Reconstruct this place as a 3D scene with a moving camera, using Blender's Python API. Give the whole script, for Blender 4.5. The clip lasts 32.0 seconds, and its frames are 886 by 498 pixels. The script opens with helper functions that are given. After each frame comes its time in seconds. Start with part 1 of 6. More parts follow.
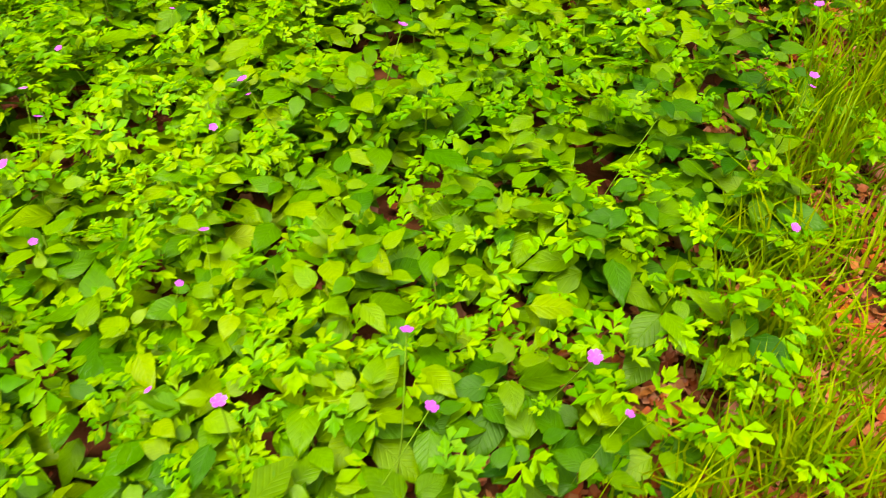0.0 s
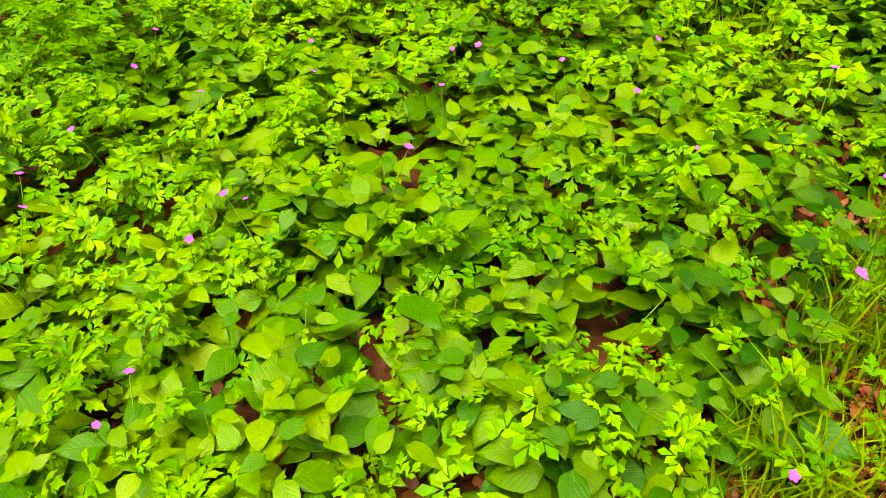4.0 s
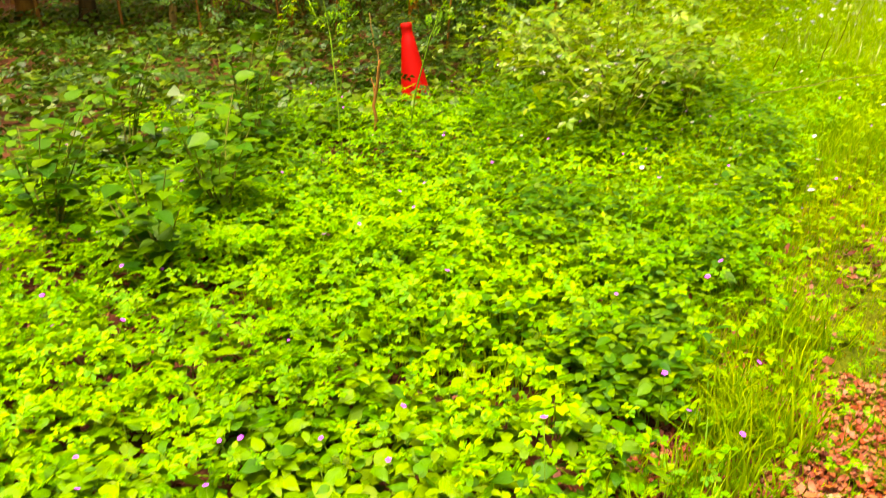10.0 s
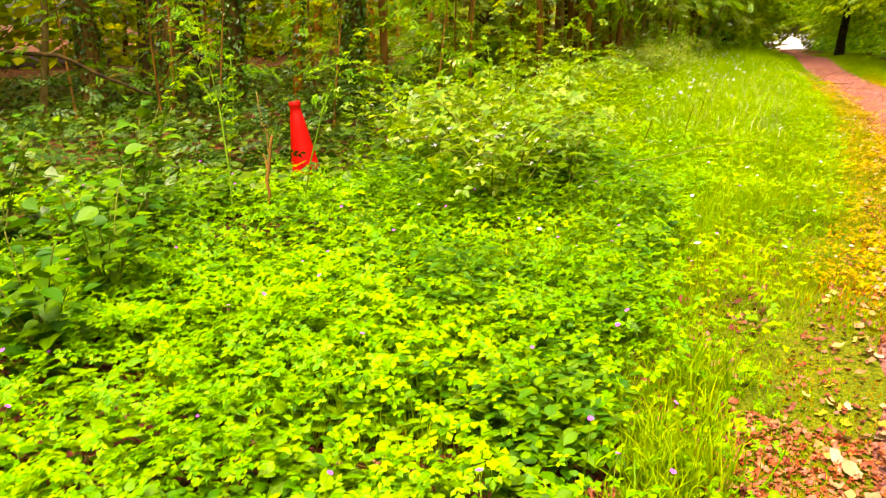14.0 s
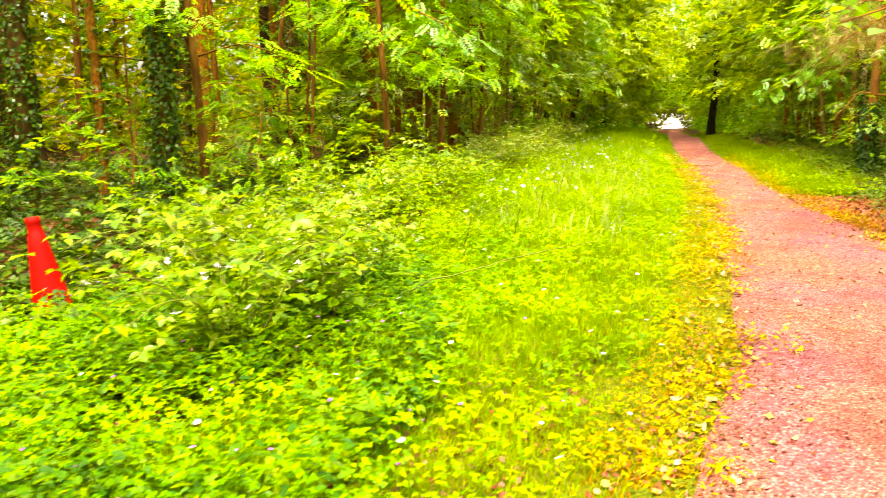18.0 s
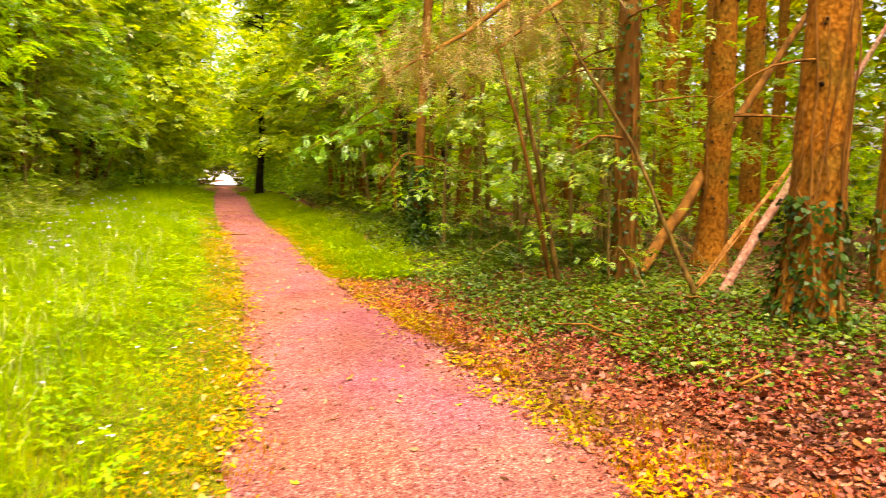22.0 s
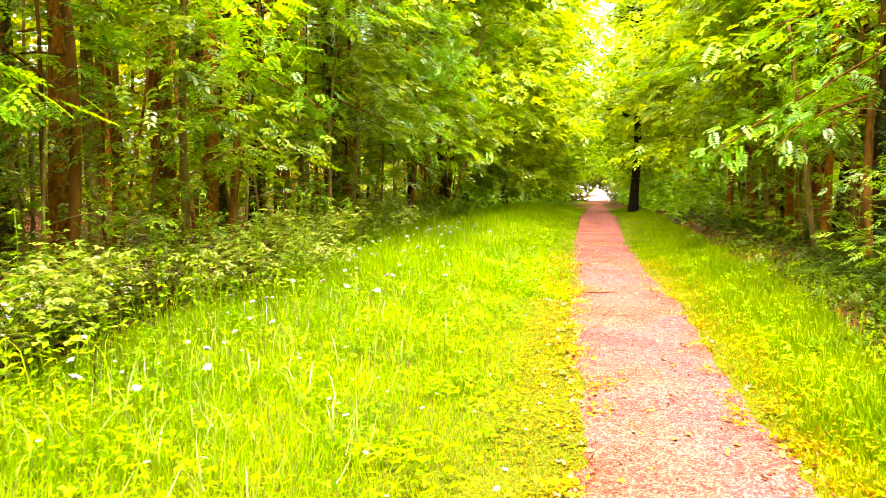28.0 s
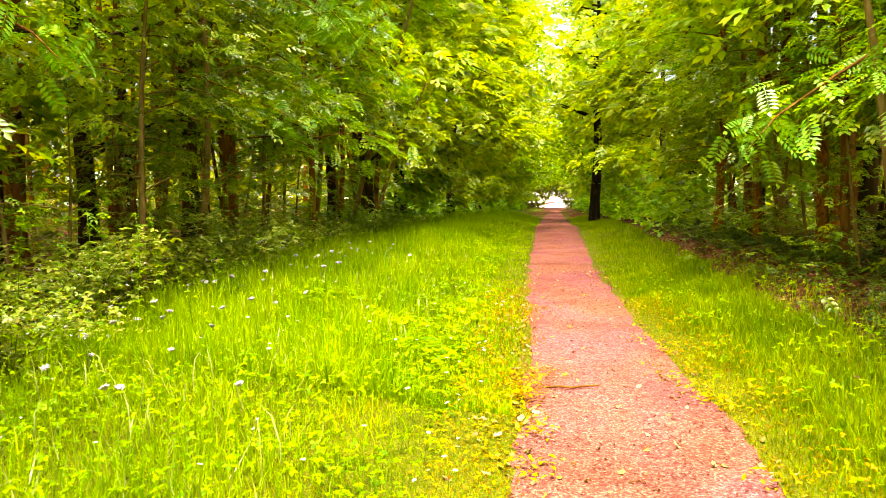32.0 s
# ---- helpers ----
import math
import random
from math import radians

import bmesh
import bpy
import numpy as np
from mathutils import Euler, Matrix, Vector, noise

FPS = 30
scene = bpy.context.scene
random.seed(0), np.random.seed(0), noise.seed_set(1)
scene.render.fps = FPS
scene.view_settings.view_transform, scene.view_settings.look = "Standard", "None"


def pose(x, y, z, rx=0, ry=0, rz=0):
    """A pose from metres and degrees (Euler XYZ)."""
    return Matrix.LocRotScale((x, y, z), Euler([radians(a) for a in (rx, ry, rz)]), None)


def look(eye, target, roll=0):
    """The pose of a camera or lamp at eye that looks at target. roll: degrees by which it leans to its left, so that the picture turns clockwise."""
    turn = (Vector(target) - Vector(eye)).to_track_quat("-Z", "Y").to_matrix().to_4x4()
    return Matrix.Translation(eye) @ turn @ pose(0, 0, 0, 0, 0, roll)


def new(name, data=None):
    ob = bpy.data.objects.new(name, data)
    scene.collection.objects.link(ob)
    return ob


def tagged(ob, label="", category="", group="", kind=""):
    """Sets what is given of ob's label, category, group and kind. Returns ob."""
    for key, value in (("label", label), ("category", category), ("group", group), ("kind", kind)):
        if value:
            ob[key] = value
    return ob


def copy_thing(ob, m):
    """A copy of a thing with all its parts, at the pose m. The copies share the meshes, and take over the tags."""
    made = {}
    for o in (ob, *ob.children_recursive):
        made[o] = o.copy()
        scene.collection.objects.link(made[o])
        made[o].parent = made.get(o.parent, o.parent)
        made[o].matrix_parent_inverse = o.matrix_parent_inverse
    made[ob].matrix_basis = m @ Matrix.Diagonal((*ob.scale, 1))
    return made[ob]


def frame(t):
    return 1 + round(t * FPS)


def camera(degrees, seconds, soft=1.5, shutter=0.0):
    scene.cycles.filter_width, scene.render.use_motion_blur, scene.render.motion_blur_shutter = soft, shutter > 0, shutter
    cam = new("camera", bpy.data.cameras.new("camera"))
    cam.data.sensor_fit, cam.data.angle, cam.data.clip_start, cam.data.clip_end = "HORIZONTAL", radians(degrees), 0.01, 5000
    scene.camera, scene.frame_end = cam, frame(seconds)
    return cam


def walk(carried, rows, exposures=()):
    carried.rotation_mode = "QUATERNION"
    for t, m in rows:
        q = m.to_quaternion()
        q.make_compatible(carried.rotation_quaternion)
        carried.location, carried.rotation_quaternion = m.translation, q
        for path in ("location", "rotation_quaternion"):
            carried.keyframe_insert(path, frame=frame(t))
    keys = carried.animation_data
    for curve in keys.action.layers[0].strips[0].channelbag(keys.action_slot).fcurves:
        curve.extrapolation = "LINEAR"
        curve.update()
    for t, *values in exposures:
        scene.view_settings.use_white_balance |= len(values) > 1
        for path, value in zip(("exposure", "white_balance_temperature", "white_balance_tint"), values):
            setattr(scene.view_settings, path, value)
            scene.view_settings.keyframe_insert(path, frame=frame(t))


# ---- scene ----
cam = camera(60.1, 32.0, soft=0.7, shutter=0.22)
METRES, EYE, TILT, LEAN, TURN = 17.5, 1.12, -46.0, -1.5, 41.0
ROWS = [
    (0.0, 0.0, 0.0, 0.0, 0.0, 0.0, -0.0),
    (0.5, 0.0092, 0.0065, 0.0065, 0.01, 0.1, 0.27),
    (1.0, 0.0146, 0.0099, 0.0115, -0.29, 0.2, 0.13),
    (1.5, 0.0137, 0.0103, 0.013, -0.31, 0.36, -0.06),
    (2.0, 0.0111, 0.0092, 0.014, 2.85, 0.43, -3.14),
    (2.5, 0.0101, 0.0086, 0.0138, 5.24, 0.58, -5.35),
    (4.5, 0.0129, 0.0083, 0.0138, 8.1, 1.87, -7.69),
    (5.0, 0.0137, 0.0076, 0.0141, 8.13, 2.65, -7.62),
    (5.5, 0.0152, 0.0079, 0.0146, 8.12, 3.71, -7.49),
    (6.0, 0.0158, 0.0079, 0.0145, 8.06, 4.49, -7.46),
    (6.5, 0.0158, 0.007, 0.0144, 8.06, 5.31, -7.33),
    (7.0, 0.0167, 0.0057, 0.0146, 7.99, 7.14, -7.14),
    (7.5, 0.017, 0.0059, 0.0147, 7.76, 8.26, -6.9),
    (8.0, 0.0161, 0.0052, 0.015, 7.59, 9.45, -6.67),
    (8.5, 0.0168, 0.0051, 0.0151, 7.47, 10.23, -6.35),
    (9.0, 0.019, 0.0023, 0.018, 5.47, 13.46, -4.2),
    (9.5, 0.0209, 0.0004, 0.0199, 1.12, 17.16, 0.25),
    (10.0, 0.023, -0.0036, 0.0228, -2.0, 23.76, 3.61),
    (10.5, 0.0252, -0.0083, 0.0248, -4.06, 32.2, 6.13),
    (11.0, 0.027, -0.011, 0.0248, -9.35, 36.97, 11.48),
    (11.5, 0.0265, -0.0101, 0.025, -11.04, 38.13, 13.03),
    (12.0, 0.025, -0.0101, 0.0238, -11.17, 38.16, 13.04),
    (12.5, 0.0243, -0.0085, 0.0231, -10.94, 38.14, 12.92),
    (13.0, 0.0217, -0.0045, 0.0211, -10.91, 36.72, 12.67),
    (13.5, 0.0204, -0.0045, 0.0207, -10.61, 32.78, 12.18),
    (14.0, 0.018, -0.0001, 0.0204, -8.31, 29.02, 9.76),
    (14.5, 0.0177, 0.0006, 0.0205, -6.04, 24.92, 7.49),
    (16.5, 0.0293, 0.002, 0.0279, -4.96, 24.87, 7.04),
    (17.0, 0.048, 0.0088, 0.0364, -4.93, 27.68, 7.44),
    (17.5, 0.07, 0.0198, 0.0488, -7.18, 31.64, 9.86),
    (18.0, 0.0958, 0.0309, 0.0599, -12.97, 33.97, 15.28),
    (18.5, 0.1207, 0.0445, 0.0742, -16.07, 34.15, 17.69),
    (19.0, 0.1464, 0.0611, 0.0908, -17.67, 34.28, 19.04),
    (19.5, 0.1704, 0.0779, 0.1066, -18.87, 34.41, 19.94),
    (20.0, 0.1929, 0.0954, 0.124, -19.63, 34.85, 20.32),
    (20.5, 0.2117, 0.1126, 0.142, -22.52, 33.96, 22.4),
    (21.0, 0.232, 0.1297, 0.1597, -23.96, 34.03, 23.31),
    (21.5, 0.2488, 0.1465, 0.1773, -30.32, 31.41, 27.5),
    (22.0, 0.2715, 0.159, 0.1883, -42.0, 25.63, 33.97),
    (22.5, 0.2918, 0.1708, 0.2014, -50.9, 20.74, 37.37),
    (23.0, 0.3106, 0.1863, 0.2178, -53.66, 19.73, 38.33),
    (23.5, 0.3342, 0.2021, 0.2334, -53.28, 19.87, 38.32),
    (24.0, 0.3524, 0.2246, 0.2564, -50.62, 21.52, 37.0),
    (24.5, 0.373, 0.2464, 0.2774, -44.85, 24.99, 35.14),
    (26.5, 0.4631, 0.3222, 0.358, -35.98, 29.8, 30.91),
    (27.0, 0.4852, 0.3443, 0.3791, -26.97, 34.11, 25.56),
    (27.5, 0.5073, 0.3667, 0.3996, -18.9, 37.28, 19.9),
    (28.0, 0.531, 0.3884, 0.4199, -16.79, 38.02, 18.28),
    (28.5, 0.5518, 0.4126, 0.4428, -16.81, 37.97, 17.97),
    (29.0, 0.571, 0.4356, 0.4672, -16.7, 38.06, 18.05),
    (29.5, 0.5938, 0.4576, 0.4884, -16.56, 38.1, 18.11),
    (30.0, 0.6189, 0.4799, 0.5099, -16.67, 38.2, 18.33),
    (30.5, 0.6424, 0.5029, 0.5304, -17.95, 37.72, 19.75),
    (31.0, 0.6659, 0.5257, 0.5512, -18.64, 37.67, 20.10),
    (31.5, 0.6870, 0.5465, 0.5727, -19.12, 37.65, 20.34),
    (32.0, 0.7060, 0.5666, 0.5927, -18.81, 38.00, 20.93),
]
EXPOSURES = [
    (0.0, 1.25, 7600, 0), (1.5, 1.25, 7600, -2), (8.0, 1.36, 7800, -2), (9.0, 1.42, 7900, 3), (10.0, 1.77, 8100, 10), (11.0, 2.2, 8200, 11), (13.0, 2.2, 8200, 11), (14.5, 1.87, 8200, 12), (16.5, 1.86, 8300, 13), (18.0, 2.42, 8300, 9), (20.0, 2.28, 8300, 17), (21.5, 2.02, 8200, 25), (22.2, 2.02, 8000, 28), (23.0, 2.2, 6500, 41), (24.5, 2.6, 5850, 54),
    (26.5, 2.75, 6300, 40), (27.2, 2.78, 6900, 25), (28.0, 2.82, 7400, 15), (30.0, 2.52, 8000, 14), (32.0, 2.5, 8000, 14),
]
walk(cam, [(t, pose(0, 0, EYE, TILT, LEAN, TURN) @ pose(METRES * x, METRES * y, METRES * z, 90 + pitch, roll, yaw)) for t, x, y, z, yaw, pitch, roll in ROWS], EXPOSURES)

# ---- world and sun: a bright overcast sky ----
world = bpy.data.worlds.new("sky")
scene.world = world
world.use_nodes = True
wn = world.node_tree.nodes
sky = wn.new("ShaderNodeTexSky")
sky.sky_type = "NISHITA"
sky.sun_disc = False
sky.sun_elevation = radians(75)
sky.sun_rotation = radians(172)
sky.air_density, sky.dust_density, sky.ozone_density = 1.0, 6.0, 0.6
wn["Background"].inputs["Strength"].default_value = 0.15
world.node_tree.links.new(sky.outputs[0], wn["Background"].inputs["Color"])
sun_data = bpy.data.lights.new("sun", "SUN")
sun_data.energy, sun_data.angle, sun_data.color = 3.0, radians(40), (1.0, 0.95, 0.86)
sun = new("sun", sun_data)
sun.matrix_world = look((1, -7, 26), (0, 0, 0))

# ---- materials ----
def shader(name):
    m = bpy.data.materials.new(name)
    m.use_nodes = True
    n, l = m.node_tree.nodes, m.node_tree.links
    return m, n, l, n["Principled BSDF"]


def ramp(n, l, fac, stops):
    r = n.new("ShaderNodeValToRGB")
    e = r.color_ramp.elements
    while len(e) < len(stops):
        e.new(0.5)
    for k, (p, c) in zip(e, stops):
        k.position, k.color = p, (*c, 1)
    l.new(fac, r.inputs[0])
    return r.outputs[0]


def noise_fac(n, l, scale, detail=4.0, stretch=(1, 1, 1), kind="ShaderNodeTexNoise"):
    tc, mp, t = n.new("ShaderNodeTexCoord"), n.new("ShaderNodeMapping"), n.new(kind)
    mp.inputs["Scale"].default_value = stretch
    t.inputs["Scale"].default_value = scale
    if kind == "ShaderNodeTexNoise":
        t.inputs["Detail"].default_value = detail
    l.new(tc.outputs["Object"], mp.inputs[0])
    l.new(mp.outputs[0], t.inputs["Vector"])
    return t.outputs[0]


def mix(n, l, fac, a, b, blend="MIX"):
    m = n.new("ShaderNodeMix")
    m.data_type, m.blend_type = "RGBA", blend
    for sock, v in ((m.inputs[0], fac), (m.inputs[6], a), (m.inputs[7], b)):
        if isinstance(v, (int, float)):
            sock.default_value = v
        elif isinstance(v, tuple):
            sock.default_value = (*v, 1)
        else:
            l.new(v, sock)
    return m.outputs[2]


def bump(n, l, b, height, strength, distance=0.02):
    k = n.new("ShaderNodeBump")
    k.inputs["Strength"].default_value, k.inputs["Distance"].default_value = strength, distance
    l.new(height, k.inputs["Height"])
    l.new(k.outputs[0], b.inputs["Normal"])


def tone(c, k=0.6):
    return tuple(k * v for v in c)


def leaf_material(name, colours, through_light=0.45, rough=0.5, single=False, spec=0.08, veins=False, depth=0.6):
    """Leaves: each one its own tone, mottled, letting light through."""
    m, n, l, b = shader(name)
    if single:
        r = n.new("ShaderNodeObjectInfo").outputs["Random"]
    else:
        r = n.new("ShaderNodeNewGeometry").outputs["Random Per Island"]
    k = len(colours)
    c = ramp(n, l, r, [(i / (k - 1), tone(col, depth)) for i, col in enumerate(colours)])
    patch = noise_fac(n, l, 1.3, 2)
    c = mix(n, l, 0.7, c, ramp(n, l, patch, [(0.32, (0.42, 0.58, 0.5)), (0.68, (1.25, 1.1, 1.0))]), "MULTIPLY")
    fine = noise_fac(n, l, 90, 2)
    c = mix(n, l, 0.3, c, ramp(n, l, fine, [(0.35, (0.6, 0.65, 0.5)), (0.65, (1.15, 1.1, 1.0))]), "MULTIPLY")
    if veins:
        sep = n.new("ShaderNodeSeparateXYZ")
        l.new(n.new("ShaderNodeTexCoord").outputs["UV"], sep.inputs[0])

        def calc(op, a, c2, d=0.0):
            k2 = n.new("ShaderNodeMath")
            k2.operation = op
            for sock, val in zip(k2.inputs, (a, c2, d)):
                if isinstance(val, float):
                    sock.default_value = val
                else:
                    l.new(val, sock)
            return k2.outputs[0]

        across = calc("ABSOLUTE", sep.outputs[0], 0.0)
        ribs = calc("SINE", calc("MULTIPLY", calc("SUBTRACT", sep.outputs[1], calc("MULTIPLY", across, 0.9)), 44.0), 0.0)
        rib = calc("MAXIMUM", calc("SUBTRACT", calc("MULTIPLY", ribs, 2.0), 1.0), calc("SUBTRACT", 1.0, calc("MULTIPLY", across, 45.0)))
        rib = calc("MAXIMUM", rib, 0.0)
        c = mix(n, l, calc("MULTIPLY", rib, 0.16), c, mix(n, l, 1.0, c, (1.7, 1.35, 1.5), "MULTIPLY"))
        bump(n, l, b, rib, 0.3, -0.003)
    l.new(c, b.inputs["Base Color"])
    b.inputs["Roughness"].default_value = rough
    b.inputs["Specular IOR Level"].default_value = spec
    t = n.new("ShaderNodeBsdfTranslucent")
    l.new(mix(n, l, 1.0, c, (1.25, 1.1, 0.5), "MULTIPLY"), t.inputs[0])
    s = n.new("ShaderNodeMixShader")
    s.inputs[0].default_value = through_light
    l.new(b.outputs[0], s.inputs[1])
    l.new(t.outputs[0], s.inputs[2])
    l.new(s.outputs[0], n["Material Output"].inputs[0])
    return m


def surface(name, stops, scale, detail=6, stretch=(1, 1, 1), rough=0.85, relief=0.6, distance=0.02, large=None, spec=0.08):
    """Ground, bark and the like: fine grain over large stains, with relief."""
    m, n, l, b = shader(name)
    g = noise_fac(n, l, scale, detail, stretch)
    c = ramp(n, l, g, [(p, tone(col)) for p, col in stops])
    if large:
        c = mix(n, l, 1.0, c, ramp(n, l, noise_fac(n, l, large[0], 3), [(0.3, large[1]), (0.7, large[2])]), "MULTIPLY")
    l.new(c, b.inputs["Base Color"])
    b.inputs["Roughness"].default_value = rough
    b.inputs["Specular IOR Level"].default_value = spec
    bump(n, l, b, g, relief, distance)
    return m


HERB = leaf_material("broad_leaf", [(0.06, 0.240, 0.0006), (0.15, 0.40, 0.0006), (0.28, 0.52, 0.0012), (0.09, 0.320, 0.0006), (0.34, 0.56, 0.0012), (0.20, 0.46, 0.0006)], 0.16, depth=0.46, spec=0.11, rough=0.38, veins=True)
HERB_ONE = leaf_material("broad_leaf_single", [(0.074, 0.260, 0.0006), (0.147, 0.380, 0.0006), (0.239, 0.480, 0.0012), (0.294, 0.500, 0.0018)], 0.2, depth=0.55, single=True, spec=0.09, rough=0.42, veins=True)
LACE = leaf_material("lacy_leaf", [(0.08, 0.29, 0.0006), (0.17, 0.43, 0.0006), (0.29, 0.50, 0.0012), (0.11, 0.35, 0.0006)], 0.28, depth=0.75)
GRASS = leaf_material("grass_blade", [(0.1288, 0.2852, 0.000552), (0.23, 0.4324, 0.000552), (0.3312, 0.4876, 0.001104), (0.1748, 0.3772, 0.000552), (0.2944, 0.4692, 0.001104), (0.4048, 0.5152, 0.01104)], 0.42, depth=0.92)
CLOVER = leaf_material("clover_leaf", [(0.1213, 0.3196, 0.000564), (0.2425, 0.4324, 0.000564), (0.3459, 0.4888, 0.001128), (0.173, 0.376, 0.000564)], 0.4, depth=0.78)
EDGE_GRASS = leaf_material("edge_grass_blade", [(0.264, 0.352, 0.00088), (0.3696, 0.3872, 0.00176), (0.4224, 0.352, 0.00176), (0.2112, 0.3168, 0.00088)], 0.4, depth=0.85)
PALE_BLADE = leaf_material("pale_grass_blade", [(0.50, 0.60, 0.10), (0.42, 0.56, 0.03), (0.62, 0.64, 0.25)], 0.3, rough=0.3, spec=0.5)
PALE_BRAMBLE = leaf_material("pale_bramble_leaf", [(0.16, 0.32, 0.012), (0.28, 0.44, 0.016), (0.42, 0.54, 0.06), (0.20, 0.37, 0.010), (0.48, 0.52, 0.09), (0.38, 0.33, 0.07)], 0.35, depth=0.8, spec=0.45, rough=0.32)
DRY_GRASS = leaf_material("worn_grass_blade", [(0.50, 0.29, 0.0018), (0.54, 0.17, 0.0036), (0.46, 0.36, 0.0018), (0.50, 0.12, 0.012)], 0.35, depth=0.7)
BRAMBLE = leaf_material("bramble_leaf", [(0.09, 0.22, 0.002), (0.17, 0.34, 0.002), (0.28, 0.44, 0.004), (0.12, 0.27, 0.002), (0.32, 0.42, 0.02), (0.22, 0.38, 0.004)], 0.4, depth=0.76, spec=0.3, rough=0.35)
IVY = leaf_material("ivy_leaf", [(0.014, 0.055, 0.002), (0.03, 0.09, 0.003), (0.06, 0.15, 0.004), (0.02, 0.065, 0.003)], 0.15, 0.4, spec=0.12)
IVY_BED = leaf_material("ivy_bed_leaf", [(0.05, 0.14, 0.002), (0.11, 0.22, 0.002), (0.22, 0.33, 0.003), (0.06, 0.17, 0.003), (0.14, 0.26, 0.01)], 0.2, 0.4, spec=0.25, depth=0.50)
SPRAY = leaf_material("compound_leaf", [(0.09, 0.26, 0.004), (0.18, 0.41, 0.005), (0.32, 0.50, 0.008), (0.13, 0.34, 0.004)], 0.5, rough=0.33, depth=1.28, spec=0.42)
# Darker copy of SPRAY: the shade under the trees is put into its colour.
SPRAY_SHADED = leaf_material("shaded_leaf", [(0.075, 0.175, 0.003), (0.15, 0.27, 0.003), (0.29, 0.35, 0.003), (0.09, 0.20, 0.003)], 0.42, rough=0.28, depth=1.12, spec=0.6)
# Raised leaf colour: sky light and haze in the far crowns are painted in.
CANOPY = leaf_material("skylit_canopy_leaf", [(0.16, 0.30, 0.006), (0.30, 0.47, 0.008), (0.46, 0.55, 0.012), (0.21, 0.38, 0.006)], 0.52, rough=0.33, depth=1.06, spec=0.4)
# Light yellow tones: the glow between the trunks is part of this leaf colour.
WOODLEAF = leaf_material("woodland_leaf", [(0.15, 0.24, 0.001), (0.27, 0.37, 0.002), (0.42, 0.44, 0.003), (0.12, 0.20, 0.001), (0.34, 0.28, 0.006)], 0.58, depth=1.3, spec=0.12)
WOODGREEN = leaf_material("woodland_green_leaf", [(0.10, 0.25, 0.001), (0.19, 0.40, 0.002), (0.30, 0.48, 0.003), (0.08, 0.21, 0.001), (0.26, 0.36, 0.006)], 0.55, depth=1.15, spec=0.12)
# Deep green of the taller herbs; also stands in for shade on low herbs.
HERB_DEEP = leaf_material("deep_and_shaded_green_leaf", [(0.035, 0.19, 0.0006), (0.10, 0.33, 0.0006), (0.26, 0.50, 0.0012), (0.06, 0.25, 0.0006), (0.20, 0.44, 0.0012)], 0.22, depth=0.43, spec=0.12, rough=0.42, veins=True)
IVY_TRUNK = leaf_material("trunk_ivy_leaf", [(0.03, 0.12, 0.002), (0.08, 0.22, 0.002), (0.16, 0.32, 0.004), (0.04, 0.14, 0.002)], 0.25, 0.35, spec=0.3, depth=0.55)
# Darker copy of GRASS that carries the trees' shade in its blade colour.
SHADE_GRASS = leaf_material("shaded_grass_blade", [(0.13, 0.30, 0.0006), (0.26, 0.43, 0.0006), (0.38, 0.48, 0.0012), (0.18, 0.36, 0.0006)], 0.42, depth=0.8)
# Redder and brighter than LITTER; part of the brightness is painted sky sheen.
EDGE_LITTER = leaf_material("reddish_fallen_leaf", [(0.28, 0.04, 0.010), (0.44, 0.085, 0.02), (0.54, 0.16, 0.06), (0.32, 0.045, 0.010), (0.54, 0.20, 0.10), (0.50, 0.15, 0.01)], 0.1, 0.45, spec=0.25, depth=0.62)
NEEDLE = leaf_material("needle_twig", [(0.092, 0.150, 0.0024), (0.166, 0.200, 0.0030), (0.313, 0.240, 0.0180)], 0.3, 0.7)
LITTER = leaf_material("fallen_leaf", [(0.15, 0.028, 0.012), (0.29, 0.055, 0.022), (0.40, 0.09, 0.04), (0.19, 0.035, 0.012), (0.48, 0.18, 0.12), (0.34, 0.12, 0.012)], 0.1, 0.5, spec=0.2)
EDGE_LEAF = leaf_material("yellowing_edge_leaf", [(0.50, 0.40, 0.002), (0.54, 0.24, 0.004), (0.38, 0.42, 0.002), (0.52, 0.30, 0.003)], 0.35, depth=0.7)
PALE_LITTER = leaf_material("pale_fallen_leaf", [(0.50, 0.34, 0.20), (0.52, 0.24, 0.12), (0.46, 0.38, 0.02), (0.62, 0.50, 0.36)], 0.1, 0.7, spec=0.06)
DARK_SOIL = surface("woodland_soil", [(0.3, (0.07, 0.022, 0.010)), (0.55, (0.15, 0.048, 0.022)), (0.75, (0.25, 0.09, 0.045))], 14, 8, relief=0.9, large=(0.8, (0.6, 0.7, 0.5), (1.2, 1.1, 1.0)))


